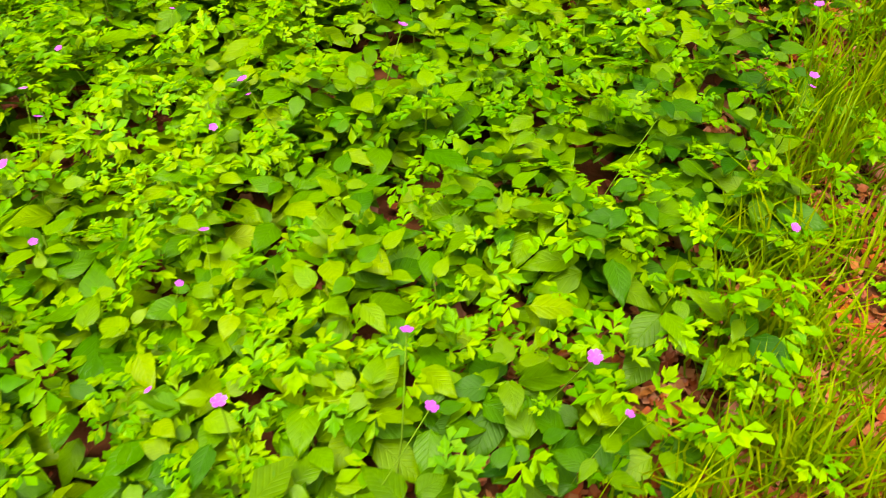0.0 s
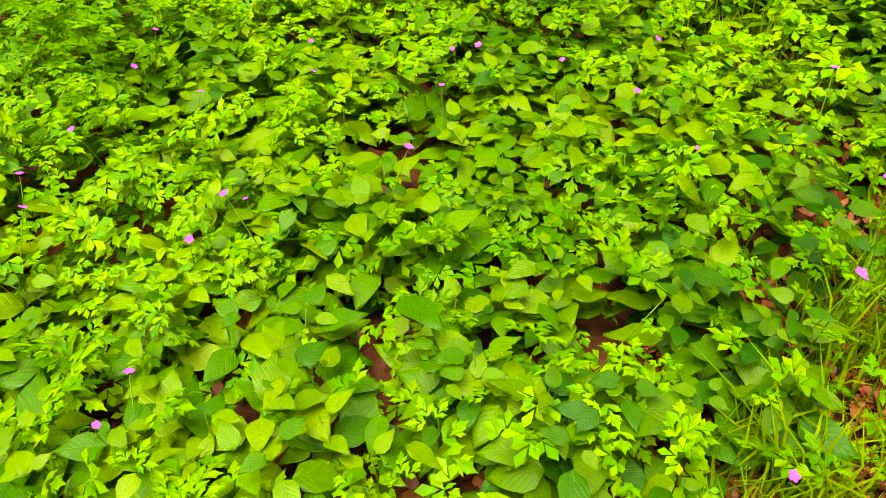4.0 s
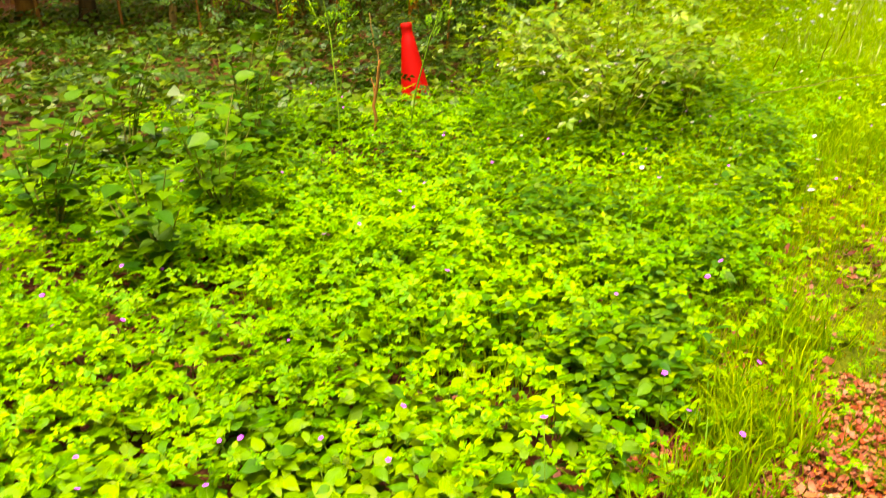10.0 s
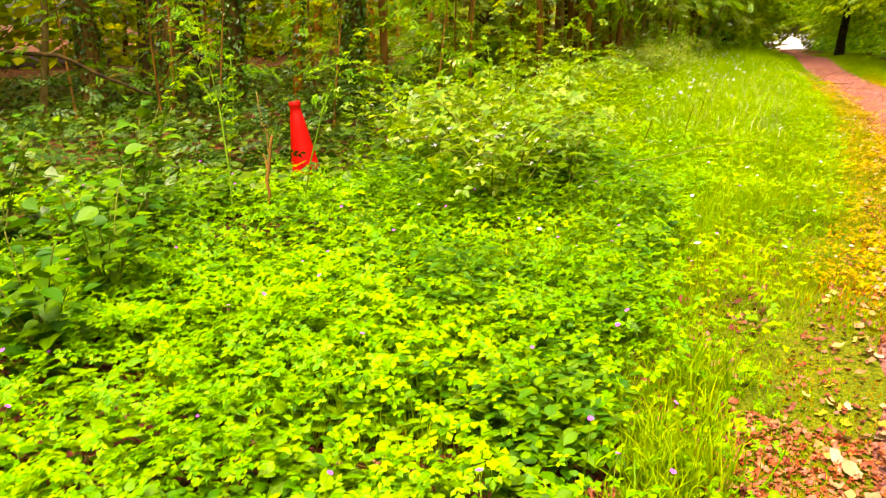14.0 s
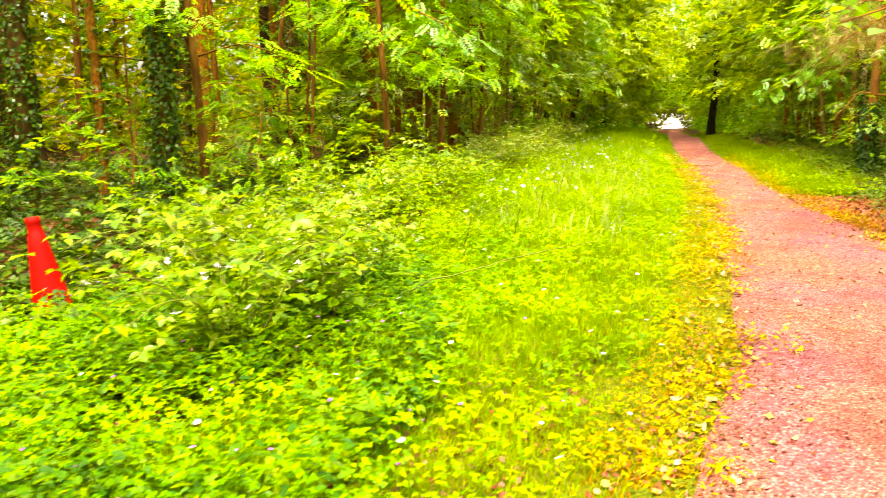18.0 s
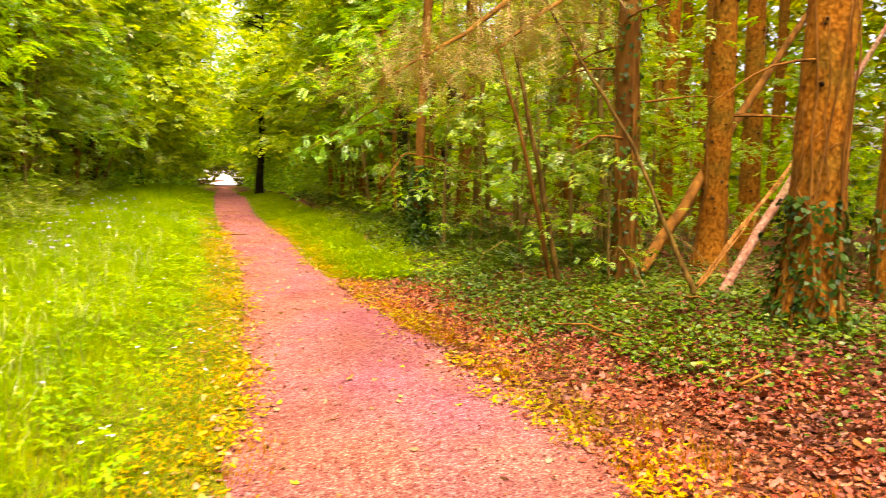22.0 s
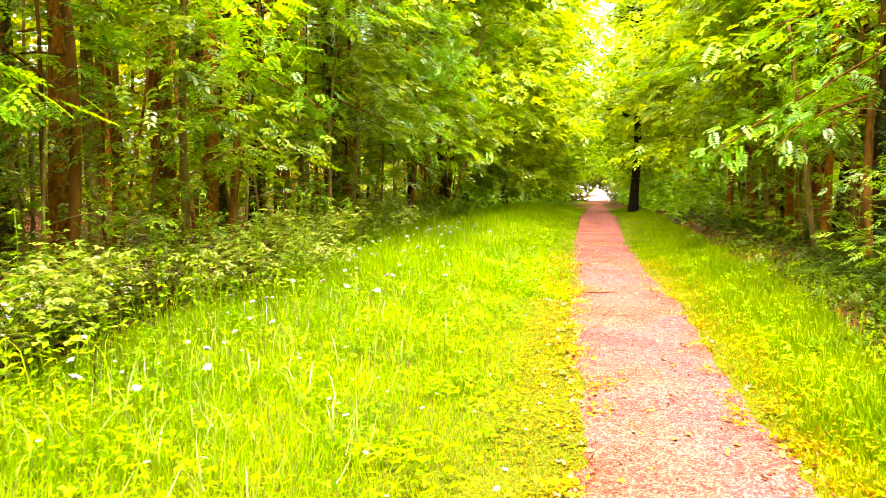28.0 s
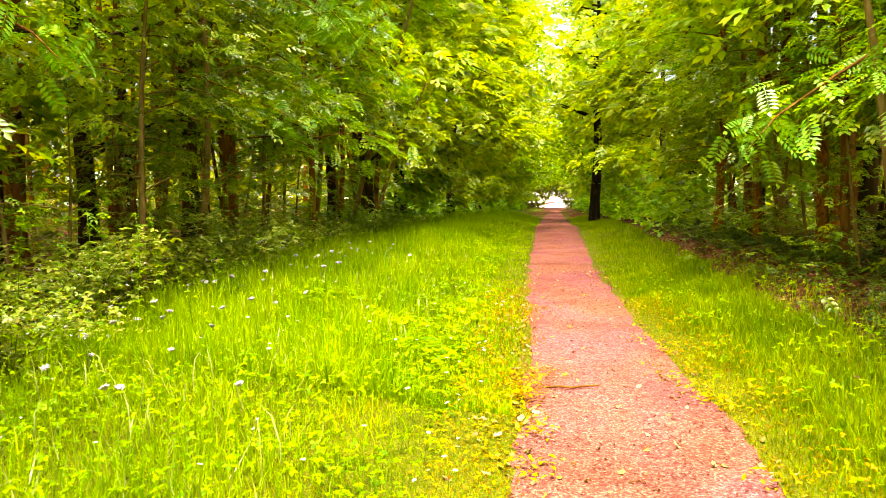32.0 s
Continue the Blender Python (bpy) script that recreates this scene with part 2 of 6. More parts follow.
def plate_bark(name, dark, mid, light):
    """Scaly conifer bark: flakes between dark cracks, with mossy stains."""
    m, n, l, b = shader(name)
    grain = noise_fac(n, l, 26, 9, (1, 1, 0.55))
    c = ramp(n, l, grain, [(0.3, tone(dark)), (0.5, tone(mid)), (0.7, tone(light))])
    flakes = noise_fac(n, l, 34, stretch=(1, 1, 0.6), kind="ShaderNodeTexVoronoi")
    c = mix(n, l, 0.38, c, ramp(n, l, flakes, [(0.0, (1.15, 1.1, 1.0)), (0.45, (0.95, 0.9, 0.85)), (0.8, (0.25, 0.2, 0.18))]), "MULTIPLY")
    c = mix(n, l, ramp(n, l, noise_fac(n, l, 1.7, 5), [(0.5, (0, 0, 0)), (0.72, (0.55, 0.55, 0.55))]), c, (0.06, 0.10, 0.012))
    c = mix(n, l, 0.5, c, ramp(n, l, noise_fac(n, l, 4.0, 5, (1, 1, 0.5)), [(0.3, (0.55, 0.5, 0.45)), (0.65, (1.15, 1.1, 1.05))]), "MULTIPLY")
    l.new(c, b.inputs["Base Color"])
    b.inputs["Roughness"].default_value, b.inputs["Specular IOR Level"].default_value = 0.9, 0.06
    bump(n, l, b, mix(n, l, 0.5, grain, flakes), 0.8, 0.02)
    return m


BARK = plate_bark("spruce_bark", (0.17, 0.05, 0.005), (0.42, 0.16, 0.012), (0.58, 0.26, 0.03))
# Nearly black so that the far trunk's backlit silhouette lies in the bark colour.
TRUNK_SILHOUETTE = surface("silhouette_bark", [(0.3, (0.008, 0.006, 0.004)), (0.55, (0.025, 0.017, 0.008)), (0.75, (0.07, 0.045, 0.015))], 9, 8, (1, 1, 0.25), relief=0.9, distance=0.03)
BARK_DARK = surface("dark_bark", [(0.3, (0.02, 0.014, 0.006)), (0.55, (0.075, 0.045, 0.012)), (0.75, (0.17, 0.10, 0.02))], 9, 8, (1, 1, 0.25), relief=0.9, distance=0.03)
BARK_BROWN = surface("brown_bark", [(0.3, (0.09, 0.036, 0.006)), (0.55, (0.27, 0.115, 0.016)), (0.75, (0.42, 0.20, 0.035))], 9, 8, (1, 1, 0.25), relief=0.8, distance=0.02)
BARK_PALE = surface("young_bark", [(0.3, (0.16, 0.10, 0.02)), (0.6, (0.30, 0.20, 0.05)), (0.8, (0.42, 0.30, 0.10))], 16, 6, (1, 1, 0.3), relief=0.5, distance=0.01)
DEADWOOD = surface("dead_wood", [(0.3, (0.20, 0.07, 0.012)), (0.6, (0.50, 0.22, 0.05)), (0.8, (0.62, 0.36, 0.12))], 12, 8, (1, 1, 0.2), relief=0.8, distance=0.015)
LOGWOOD = plate_bark("peeling_log_bark", (0.24, 0.09, 0.05), (0.46, 0.24, 0.15), (0.64, 0.44, 0.32))
BARK_OLIVE = surface("olive_bark", [(0.3, (0.05, 0.03, 0.006)), (0.55, (0.16, 0.09, 0.014)), (0.75, (0.30, 0.19, 0.04))], 22, 8, (1, 1, 0.35), relief=0.9, distance=0.02)
STEM = surface("green_stem", [(0.3, (0.12, 0.26, 0.01)), (0.7, (0.22, 0.36, 0.02))], 30, 3, relief=0.2)
CANE = surface("bramble_cane", [(0.3, (0.14, 0.20, 0.02)), (0.7, (0.30, 0.26, 0.05))], 30, 3, relief=0.2)
PINK = surface("pink_petal", [(0.3, (0.62, 0.06, 0.80)), (0.7, (0.75, 0.14, 0.95))], 60, 2, relief=0.1, rough=0.6)
WHITE = surface("white_petal", [(0.3, (0.78, 0.70, 0.78)), (0.7, (0.85, 0.80, 0.85))], 60, 2, relief=0.1, rough=0.6)
CONE_RED = surface("cone_plastic", [(0.3, (0.50, 0.002, 0.001)), (0.7, (0.58, 0.004, 0.002))], 20, 3, relief=0.1, rough=0.6, spec=0.1)

# ---- shapes ----
def part(name, bm, material, parent=None, label=""):
    me = bpy.data.meshes.new(name)
    bm.to_mesh(me)
    bm.free()
    me.materials.append(material)
    ob = new(name, me)
    ob.parent = parent
    return tagged(ob, label)


def raw(name, verts, faces, material, parent=None, label="", smooth=False, uv=None):
    """A mesh out of an array of corners and a list of arrays of faces."""
    me = bpy.data.meshes.new(name)
    me.vertices.add(len(verts))
    me.vertices.foreach_set("co", np.asarray(verts, dtype=np.float32).ravel())
    sizes = np.concatenate([np.full(len(f), f.shape[1]) for f in faces])
    loops = np.concatenate([f.ravel() for f in faces])
    me.loops.add(len(loops))
    me.loops.foreach_set("vertex_index", loops.astype(np.int32))
    me.polygons.add(len(sizes))
    me.polygons.foreach_set("loop_start", np.concatenate([[0], np.cumsum(sizes)[:-1]]).astype(np.int32))
    if uv is not None:
        me.uv_layers.new(name="UVMap").data.foreach_set("uv", np.asarray(uv, dtype=np.float32)[loops].ravel())
    me.update(calc_edges=True)
    if smooth:
        me.polygons.foreach_set("use_smooth", np.ones(len(sizes), dtype=bool))
    me.materials.append(material)
    ob = new(name, me)
    ob.parent = parent
    return tagged(ob, label)


def leaf_shape(kind):
    """A leaf along +y, one unit long and about one wide, facing +z: corners and faces."""
    if kind == "ovate":
        v = [(0, 0, 0), (0, 0.28, -0.01), (0, 0.6, 0.0), (0, 1, -0.05), (-0.27, 0.10, 0.04), (-0.38, 0.32, 0.06), (-0.31, 0.56, 0.05), (-0.12, 0.82, -0.01),
             (0.27, 0.10, 0.04), (0.38, 0.32, 0.06), (0.31, 0.56, 0.05), (0.12, 0.82, -0.01)]
        f = [(0, 1, 4), (1, 5, 4), (1, 2, 5), (2, 6, 5), (2, 7, 6), (2, 3, 7), (0, 8, 1), (1, 8, 9), (1, 9, 2), (2, 9, 10), (2, 10, 11), (2, 11, 3)]
    elif kind == "fine":
        v, f = [], []
        for i, t in enumerate((0, 0.14, 0.34, 0.56, 0.79, 1.0)):
            w = 0.42 * math.sin(math.pi * t ** 0.62) ** 0.95 if 0 < t < 1 else 0.004
            for q in (-1, -0.5, 0, 0.5, 1):
                pucker = 0.022 * math.sin(9 * t + 3 * abs(q)) * abs(q)
                v.append((w * q, t, 0.16 * w * abs(q) + pucker - 0.10 * t * t - 0.05 * abs(q) ** 3))
        for i in range(5):
            for j in range(4):
                a = i * 5 + j
                f += [(a, a + 1, a + 6), (a, a + 6, a + 5)]
    elif kind == "petal":
        v = [(0, 0, 0), (-0.20, 0.35, 0.03), (-0.34, 0.72, 0.04), (-0.16, 0.97, 0.0), (0, 0.90, 0.0), (0.16, 0.97, 0.0), (0.34, 0.72, 0.04), (0.20, 0.35, 0.03)]
        f = [(0, 4, 1), (1, 4, 2), (2, 4, 3), (0, 7, 4), (7, 6, 4), (6, 5, 4)]
    elif kind == "simple":
        v = [(0, 0, 0), (-0.4, 0.45, 0.07), (0, 1, -0.05), (0.4, 0.45, 0.07)]
        f = [(0, 2, 1), (0, 3, 2)]
    elif kind == "curl":
        v = [(0, 0, 0.02), (-0.36, 0.22, 0.20), (-0.30, 0.62, 0.06), (-0.06, 1, 0.26), (0.34, 0.80, 0.10), (0.30, 0.42, 0.02), (0.38, 0.16, 0.16)]
        f = [(0, 2, 1), (0, 5, 2), (2, 5, 4), (2, 4, 3), (0, 6, 5)]
    elif kind == "lace":
        v, f = [], []
        for a, ln in ((0, 1.0), (62, 0.85), (-62, 0.85)):
            for side, at, s in ((0, 0.5, 0.52), (48, 0.34, 0.42), (-48, 0.34, 0.42)):
                ca, sa = math.sin(radians(a)), math.cos(radians(a))
                cb, sb = math.sin(radians(a + side)), math.cos(radians(a + side))
                ox, oy, L, w, b = ca * at * ln * 0.7, 0.25 + sa * at * ln * 0.7, ln * s, 0.13, len(v)
                v += [(ox, oy, 0), (ox + cb * L * 0.65 - sb * w, oy + sb * L * 0.65 + cb * w, 0.04), (ox + cb * L, oy + sb * L, -0.03), (ox + cb * L * 0.65 + sb * w, oy + sb * L * 0.65 - cb * w, 0.04)]
                f += [(b, b + 2, b + 1), (b, b + 3, b + 2)]
    elif kind == "cut":
        v, f = [], []
        for a, ln in ((0, 0.78), (64, 0.66), (-64, 0.66)):
            ca, sa = math.sin(radians(a)), math.cos(radians(a))
            for side, at, L, w in ((0, 0.50, 0.50, 0.13), (50, 0.26, 0.42, 0.11), (-50, 0.26, 0.42, 0.11), (46, 0.54, 0.30, 0.085), (-46, 0.54, 0.30, 0.085)):
                cb, sb = math.sin(radians(a + side)), math.cos(radians(a + side))
                ox, oy, b, z = ca * at * ln, 0.26 + sa * at * ln, len(v), -0.16 * at * at * ln
                L, w = L * ln, w * ln
                for along, out, up in ((-0.25, 0.0, 0.0), (0.40, -0.75, 0.02), (0.62, -1.0, 0.0), (0.74, -0.42, 0.0), (1.0, 0.0, -0.03), (0.74, 0.42, 0.0), (0.62, 1.0, 0.0), (0.40, 0.75, 0.02)):
                    v.append((ox + cb * L * along + sb * w * out, oy + sb * L * along - cb * w * out, z + up))
                f += [(b, b + 4, b + 3), (b, b + 3, b + 1), (b + 1, b + 3, b + 2), (b, b + 5, b + 4), (b, b + 7, b + 5), (b + 5, b + 7, b + 6)]
    elif kind == "ivy":
        v = [(0, 0, 0), (-0.48, 0.12, 0.05), (-0.34, 0.6, 0.04), (0, 1, -0.05), (0.34, 0.6, 0.04), (0.48, 0.12, 0.05)]
        f = [(0, 2, 1), (0, 3, 2), (0, 4, 3), (0, 5, 4)]
    elif kind == "pinnate":
        v, f = [], []
        v += [(-0.008, 0, 0), (0.008, 0, 0), (0, 1.0, -0.12)]
        f += [(0, 1, 2)]
        for i in range(13):
            y = 0.18 + 0.13 * (i // 2) if i < 12 else 0.95
            s = 0 if i == 12 else (-1 if i % 2 else 1)
            L = 0.27 * (1 - abs(y - 0.5) * 0.5)
            dx, dy = (s * 0.88, 0.42) if s else (0, 1)
            w, b, z = 0.058, len(v), -0.12 * y * y
            px, py = -dy, dx
            v += [(s * 0.01, y, z), (s * 0.01 + dx * L * 0.5 + px * w, y + dy * L * 0.5 + py * w, z + 0.01),
                  (s * 0.01 + dx * L, y + dy * L, z - 0.03), (s * 0.01 + dx * L * 0.5 - px * w, y + dy * L * 0.5 - py * w, z + 0.01)]
            f += [(b, b + 2, b + 1), (b, b + 3, b + 2)]
    elif kind == "twig":
        v, f = [(-0.008, 0, 0), (0.008, 0, 0), (0, 0.95, -0.08)], [(0, 1, 2)]
        for i in range(9):
            y = 0.1 + 0.1 * i
            s = 0 if i == 8 else (-1 if i % 2 else 1)
            dx, dy = (s * 0.8, 0.6) if s else (0, 1)
            L, w, b, z = 0.30, 0.085, len(v), -0.08 * y + 0.04 * (i % 3)
            px, py = -dy, dx
            v += [(0, y, z), (dx * L * 0.45 + px * w, y + dy * L * 0.45 + py * w, z + 0.02), (dx * L, y + dy * L, z - 0.05),
                  (dx * L * 0.45 - px * w, y + dy * L * 0.45 - py * w, z + 0.02)]
            f += [(b, b + 2, b + 1), (b, b + 3, b + 2)]
    elif kind == "sprig":
        v, f = [], []
        for i, (a, y, L) in enumerate(((0, 0.55, 0.5), (58, 0.42, 0.5), (-58, 0.42, 0.46), (66, 0.05, 0.46), (-70, 0.1, 0.5), (20, 0.1, 0.44))):
            dx, dy, w, b, z = math.sin(radians(a)), math.cos(radians(a)), 0.15, len(v), 0.06 * (i % 3) - 0.06
            v += [(0, y, z), (dx * L * 0.5 - dy * w, y + dy * L * 0.5 + dx * w, z + 0.04), (dx * L, y + dy * L, z - 0.06), (dx * L * 0.5 + dy * w, y + dy * L * 0.5 - dx * w, z + 0.04)]
            f += [(b, b + 2, b + 1), (b, b + 3, b + 2)]
    elif kind == "blade":
        v = [(-0.5, 0, 0), (0.5, 0, 0), (-0.45, 0.55, 0.10), (0.45, 0.55, 0.10), (0, 0.92, 0.52)]
        f = [(0, 1, 3), (0, 3, 2), (2, 3, 4)]
    elif kind == "arch":
        v = [(-0.5, 0, 0), (0.5, 0, 0), (-0.5, 0.4, 0.03), (0.5, 0.4, 0.03), (-0.4, 0.74, 0.22), (0.4, 0.74, 0.22), (0, 0.86, 0.60)]
        f = [(0, 1, 3), (0, 3, 2), (2, 3, 5), (2, 5, 4), (4, 5, 6)]
    elif kind == "tip":
        v = [(-0.5, 0, 0), (0.5, 0, 0), (0, 0.95, 0.4)]
        f = [(0, 1, 2)]
    elif kind == "trifoliate":
        v, f = [], []
        for a in (0, 75, -75):
            s, c = math.sin(radians(a)), math.cos(radians(a))
            b = len(v)
            for x, y, z in ((0, 0.04, 0), (-0.22, 0.32, 0.05), (0, 0.66, -0.04), (0.22, 0.32, 0.05)):
                v.append((x * c + y * s, -x * s + y * c + 0.25, z))
            f += [(b, b + 2, b + 1), (b, b + 3, b + 2)]
    elif kind == "bramble":
        v, f = [], []
        for a, k in ((0, 1.0), (78, 0.88), (-78, 0.88)):
            s, c = math.sin(radians(a)), math.cos(radians(a))
            b = len(v)
            for x, y, z in ((0, 0.04, 0), (-0.17, 0.20, 0.05), (-0.20, 0.40, 0.05), (0, 0.72, -0.06), (0.20, 0.40, 0.05), (0.17, 0.20, 0.05), (0, 0.36, -0.02)):
                x, y = x * k, y * k
                v.append((x * c + y * s, -x * s + y * c + 0.25, z))
            f += [(b, b + 6, b + 1), (b + 1, b + 6, b + 2), (b + 2, b + 6, b + 3), (b + 3, b + 6, b + 4), (b + 4, b + 6, b + 5), (b + 5, b + 6, b)]
    elif kind == "needles":
        v, f = [(-0.012, 0, 0), (0.012, 0, 0), (0, 1, -0.1)], [(0, 1, 2)]
        for i in range(14):
            y, s, b = 0.06 + 0.066 * i, (-1 if i % 2 else 1), len(v)
            v += [(0, y, 0), (0, y + 0.03, 0), (s * 0.16, y + 0.14, -0.03 + 0.03 * (i % 3))]
            f += [(b, b + 1, b + 2)]
    return np.array(v, dtype=float), np.array(f, dtype=int)


def turns(yaw, pitch, roll):
    """Rotations that pitch and roll a leaf and turn it about the vertical."""
    cy, sy, cp, sp, cr, sr = np.cos(yaw), np.sin(yaw), np.cos(pitch), np.sin(pitch), np.cos(roll), np.sin(roll)
    o, i = np.zeros_like(yaw), np.ones_like(yaw)
    rz = np.array([[cy, -sy, o], [sy, cy, o], [o, o, i]]).transpose(2, 0, 1)
    rx = np.array([[i, o, o], [o, cp, -sp], [o, sp, cp]]).transpose(2, 0, 1)
    ry = np.array([[cr, o, sr], [o, i, o], [-sr, o, cr]]).transpose(2, 0, 1)
    return rz @ rx @ ry


def spread(kind, pos, yaw, pitch, roll, length, width):
    """Corners and faces of many leaves of one kind."""
    tv, tf = leaf_shape(kind)
    n, k = len(pos), len(tv)
    size = np.stack([width, length, length], axis=1)
    v = np.einsum("nij,nkj->nki", turns(yaw, pitch, roll), tv[None] * size[:, None]) + pos[:, None]
    f = tf[None] + (np.arange(n) * k)[:, None, None]
    return v.reshape(-1, 3), f.reshape(-1, tf.shape[1])


def gather(*lots):
    """Several lots of corners and faces as one."""
    vs, fs, n = [], [], 0
    for v, f in lots:
        vs.append(v)
        fs.append(f + n)
        n += len(v)
    return np.concatenate(vs), np.concatenate(fs)


rng = np.random.default_rng(7)


def uni(a, b, n):
    return rng.uniform(a, b, n)


def tube(points, radii, sides=8, rough=0.0, seed=0):
    """Corners and faces of a tapered, bent and bumpy stem."""
    pts, rad = np.array(points, dtype=float), np.array(radii, dtype=float)
    d = np.gradient(pts, axis=0)
    d /= np.linalg.norm(d, axis=1)[:, None] + 1e-9
    ref = np.where(np.abs(d[:, 2:3]) > 0.9, np.array([[1.0, 0, 0]]), np.array([[0, 0, 1.0]]))
    a = np.cross(d, ref)
    a /= np.linalg.norm(a, axis=1)[:, None]
    b = np.cross(d, a)
    ang = np.linspace(0, 2 * np.pi, sides, endpoint=False)
    r = rad[:, None] * np.ones(sides)
    if rough:
        g = np.random.default_rng(seed)
        r = r * (1 + rough * g.normal(size=r.shape) + rough * 1.2 * np.sin(2 * ang + seed) + rough * np.sin(3 * ang + 2 * seed))
    v = pts[:, None] + r[..., None] * (np.cos(ang)[None, :, None] * a[:, None] + np.sin(ang)[None, :, None] * b[:, None])
    n = len(pts)
    i, j = np.meshgrid(np.arange(n - 1), np.arange(sides), indexing="ij")
    q0, q1 = i * sides + j, i * sides + (j + 1) % sides
    f = np.stack([q0, q1, q1 + sides, q0 + sides], axis=-1).reshape(-1, 4)
    f = np.concatenate([f[:, [0, 1, 2]], f[:, [0, 2, 3]]])
    c = len(v.reshape(-1, 3))
    v = np.concatenate([v.reshape(-1, 3), pts[-1:] + d[-1:] * rad[-1] * 0.5])
    k = np.arange(sides)
    f = np.concatenate([f, np.stack([(n - 1) * sides + k, (n - 1) * sides + (k + 1) % sides, np.full(sides, c)], axis=1)])
    return v, f


# ---- the plan: edges of the path and lie of the land ----
PY = [-60, 0, 4, 7, 10, 12, 14, 16, 19, 22, 24, 28, 34, 50, 75, 200]
PL = [3.44, 0.04, 0.22, 0.50, 0.36, 0.31, 0.19, 0.06, -0.18, -0.62, -0.82, -1.26, -1.98, -3.61, -5.91, -16.76]
PR = [5.38, 2.48, 2.48, 2.53, 2.53, 2.23, 1.88, 1.53, 1.14, 0.86, 0.72, 0.14, -0.52, -1.77, -4.02, -14.82]
BY = [-60, 0, 4, 7, 11, 19, 25, 30, 35, 50, 200]
BL = [-1.5, -3.2, -3.2, -2.9, -3.0, -3.75, -4.75, -5.6, -6.15, -7.1, -20.8]
BR = [7.0, 4.2, 3.7, 3.6, 3.2, 2.6, 2.4, 1.9, 1.5, 0.3, -11.9]


def left_edge(y):
    return np.interp(y, PY, PL)


def right_edge(y):
    return np.interp(y, PY, PR)


def left_wood(y):
    return np.interp(y, BY, BL)


def right_wood(y):
    return np.interp(y, BY, BR)


def herb_edge(y):
    """Where the herbs end towards the path."""
    return np.interp(y, [0.2, 0.65, 1.0, 1.45, 1.8, 2.2, 3.2, 4.6, 6.5], [0.02, -0.04, -0.09, -0.25, -0.33, -0.38, -0.50, -0.72, -1.0])


def smooth01(t):
    t = np.clip(t, 0, 1)
    return t * t * (3 - 2 * t)


def land(x, y):
    """Height of the ground: flat along the path, a low bank on the wood's side, a slight rise in the verge."""
    x, y = np.asarray(x, dtype=float), np.asarray(y, dtype=float)
    bank = 0.36 * smooth01((x - right_edge(y) - 0.7) / 2.4)
    verge = (0.12 + 0.16 * smooth01((y - 24) / 14)) * smooth01((left_edge(y) - 0.2 - x) / 2.5) * smooth01((y - 7) / 6)
    rolls = 0.035 * np.sin(1.3 * x + 0.7 * y) + 0.03 * np.sin(0.9 * x - 1.7 * y + 1)
    off = np.minimum(smooth01((left_edge(y) - x) / 1.2) + smooth01((x - right_edge(y)) / 1.2), 1)
    fall = -0.017 * np.clip(y - 52, 0, 135) - 0.12 * smooth01((y - 53) / 6)
    hollow = -0.16 * np.exp(-((x + 5.0) ** 2 + (y - 6.8) ** 2) / 3.0)
    return bank + verge + rolls * off + fall + hollow


def on_land(x, y, dz=0.0):
    return np.stack([x, y, land(x, y) + dz], axis=1)

# ---- ground, path and verges ----
def sheet(name, xs, ys, zs, material, label, category):
    """A sheet out of rows of corners: xs, ys, zs of one shape."""
    r, c = xs.shape
    i, j = np.meshgrid(np.arange(r - 1), np.arange(c - 1), indexing="ij")
    a = i * c + j
    f = np.stack([a, a + 1, a + c + 1, a + c], axis=-1).reshape(-1, 4)
    ob = raw(name, np.stack([xs, ys, zs], axis=-1).reshape(-1, 3), [f], material, smooth=True)
    return tagged(ob, label, category, kind="structure")


gx = np.concatenate([[-4000, -600, -200, -90, -45, -30, -22, -16], np.arange(-12, 12.01, 0.25), [16, 22, 30, 45, 90, 200, 600, 4000]])
gy = np.concatenate([[-4000, -600, -200, -80, -40, -20, -12], np.arange(-8, 66.01, 0.35), [70, 78, 90, 110, 140, 180, 190, 240, 600, 4000]])
GX, GY = np.meshgrid(gx, gy)
sheet("ground", GX, GY, land(GX, GY) - 0.012, DARK_SOIL, "dark reddish woodland soil under leaf litter", "ground")


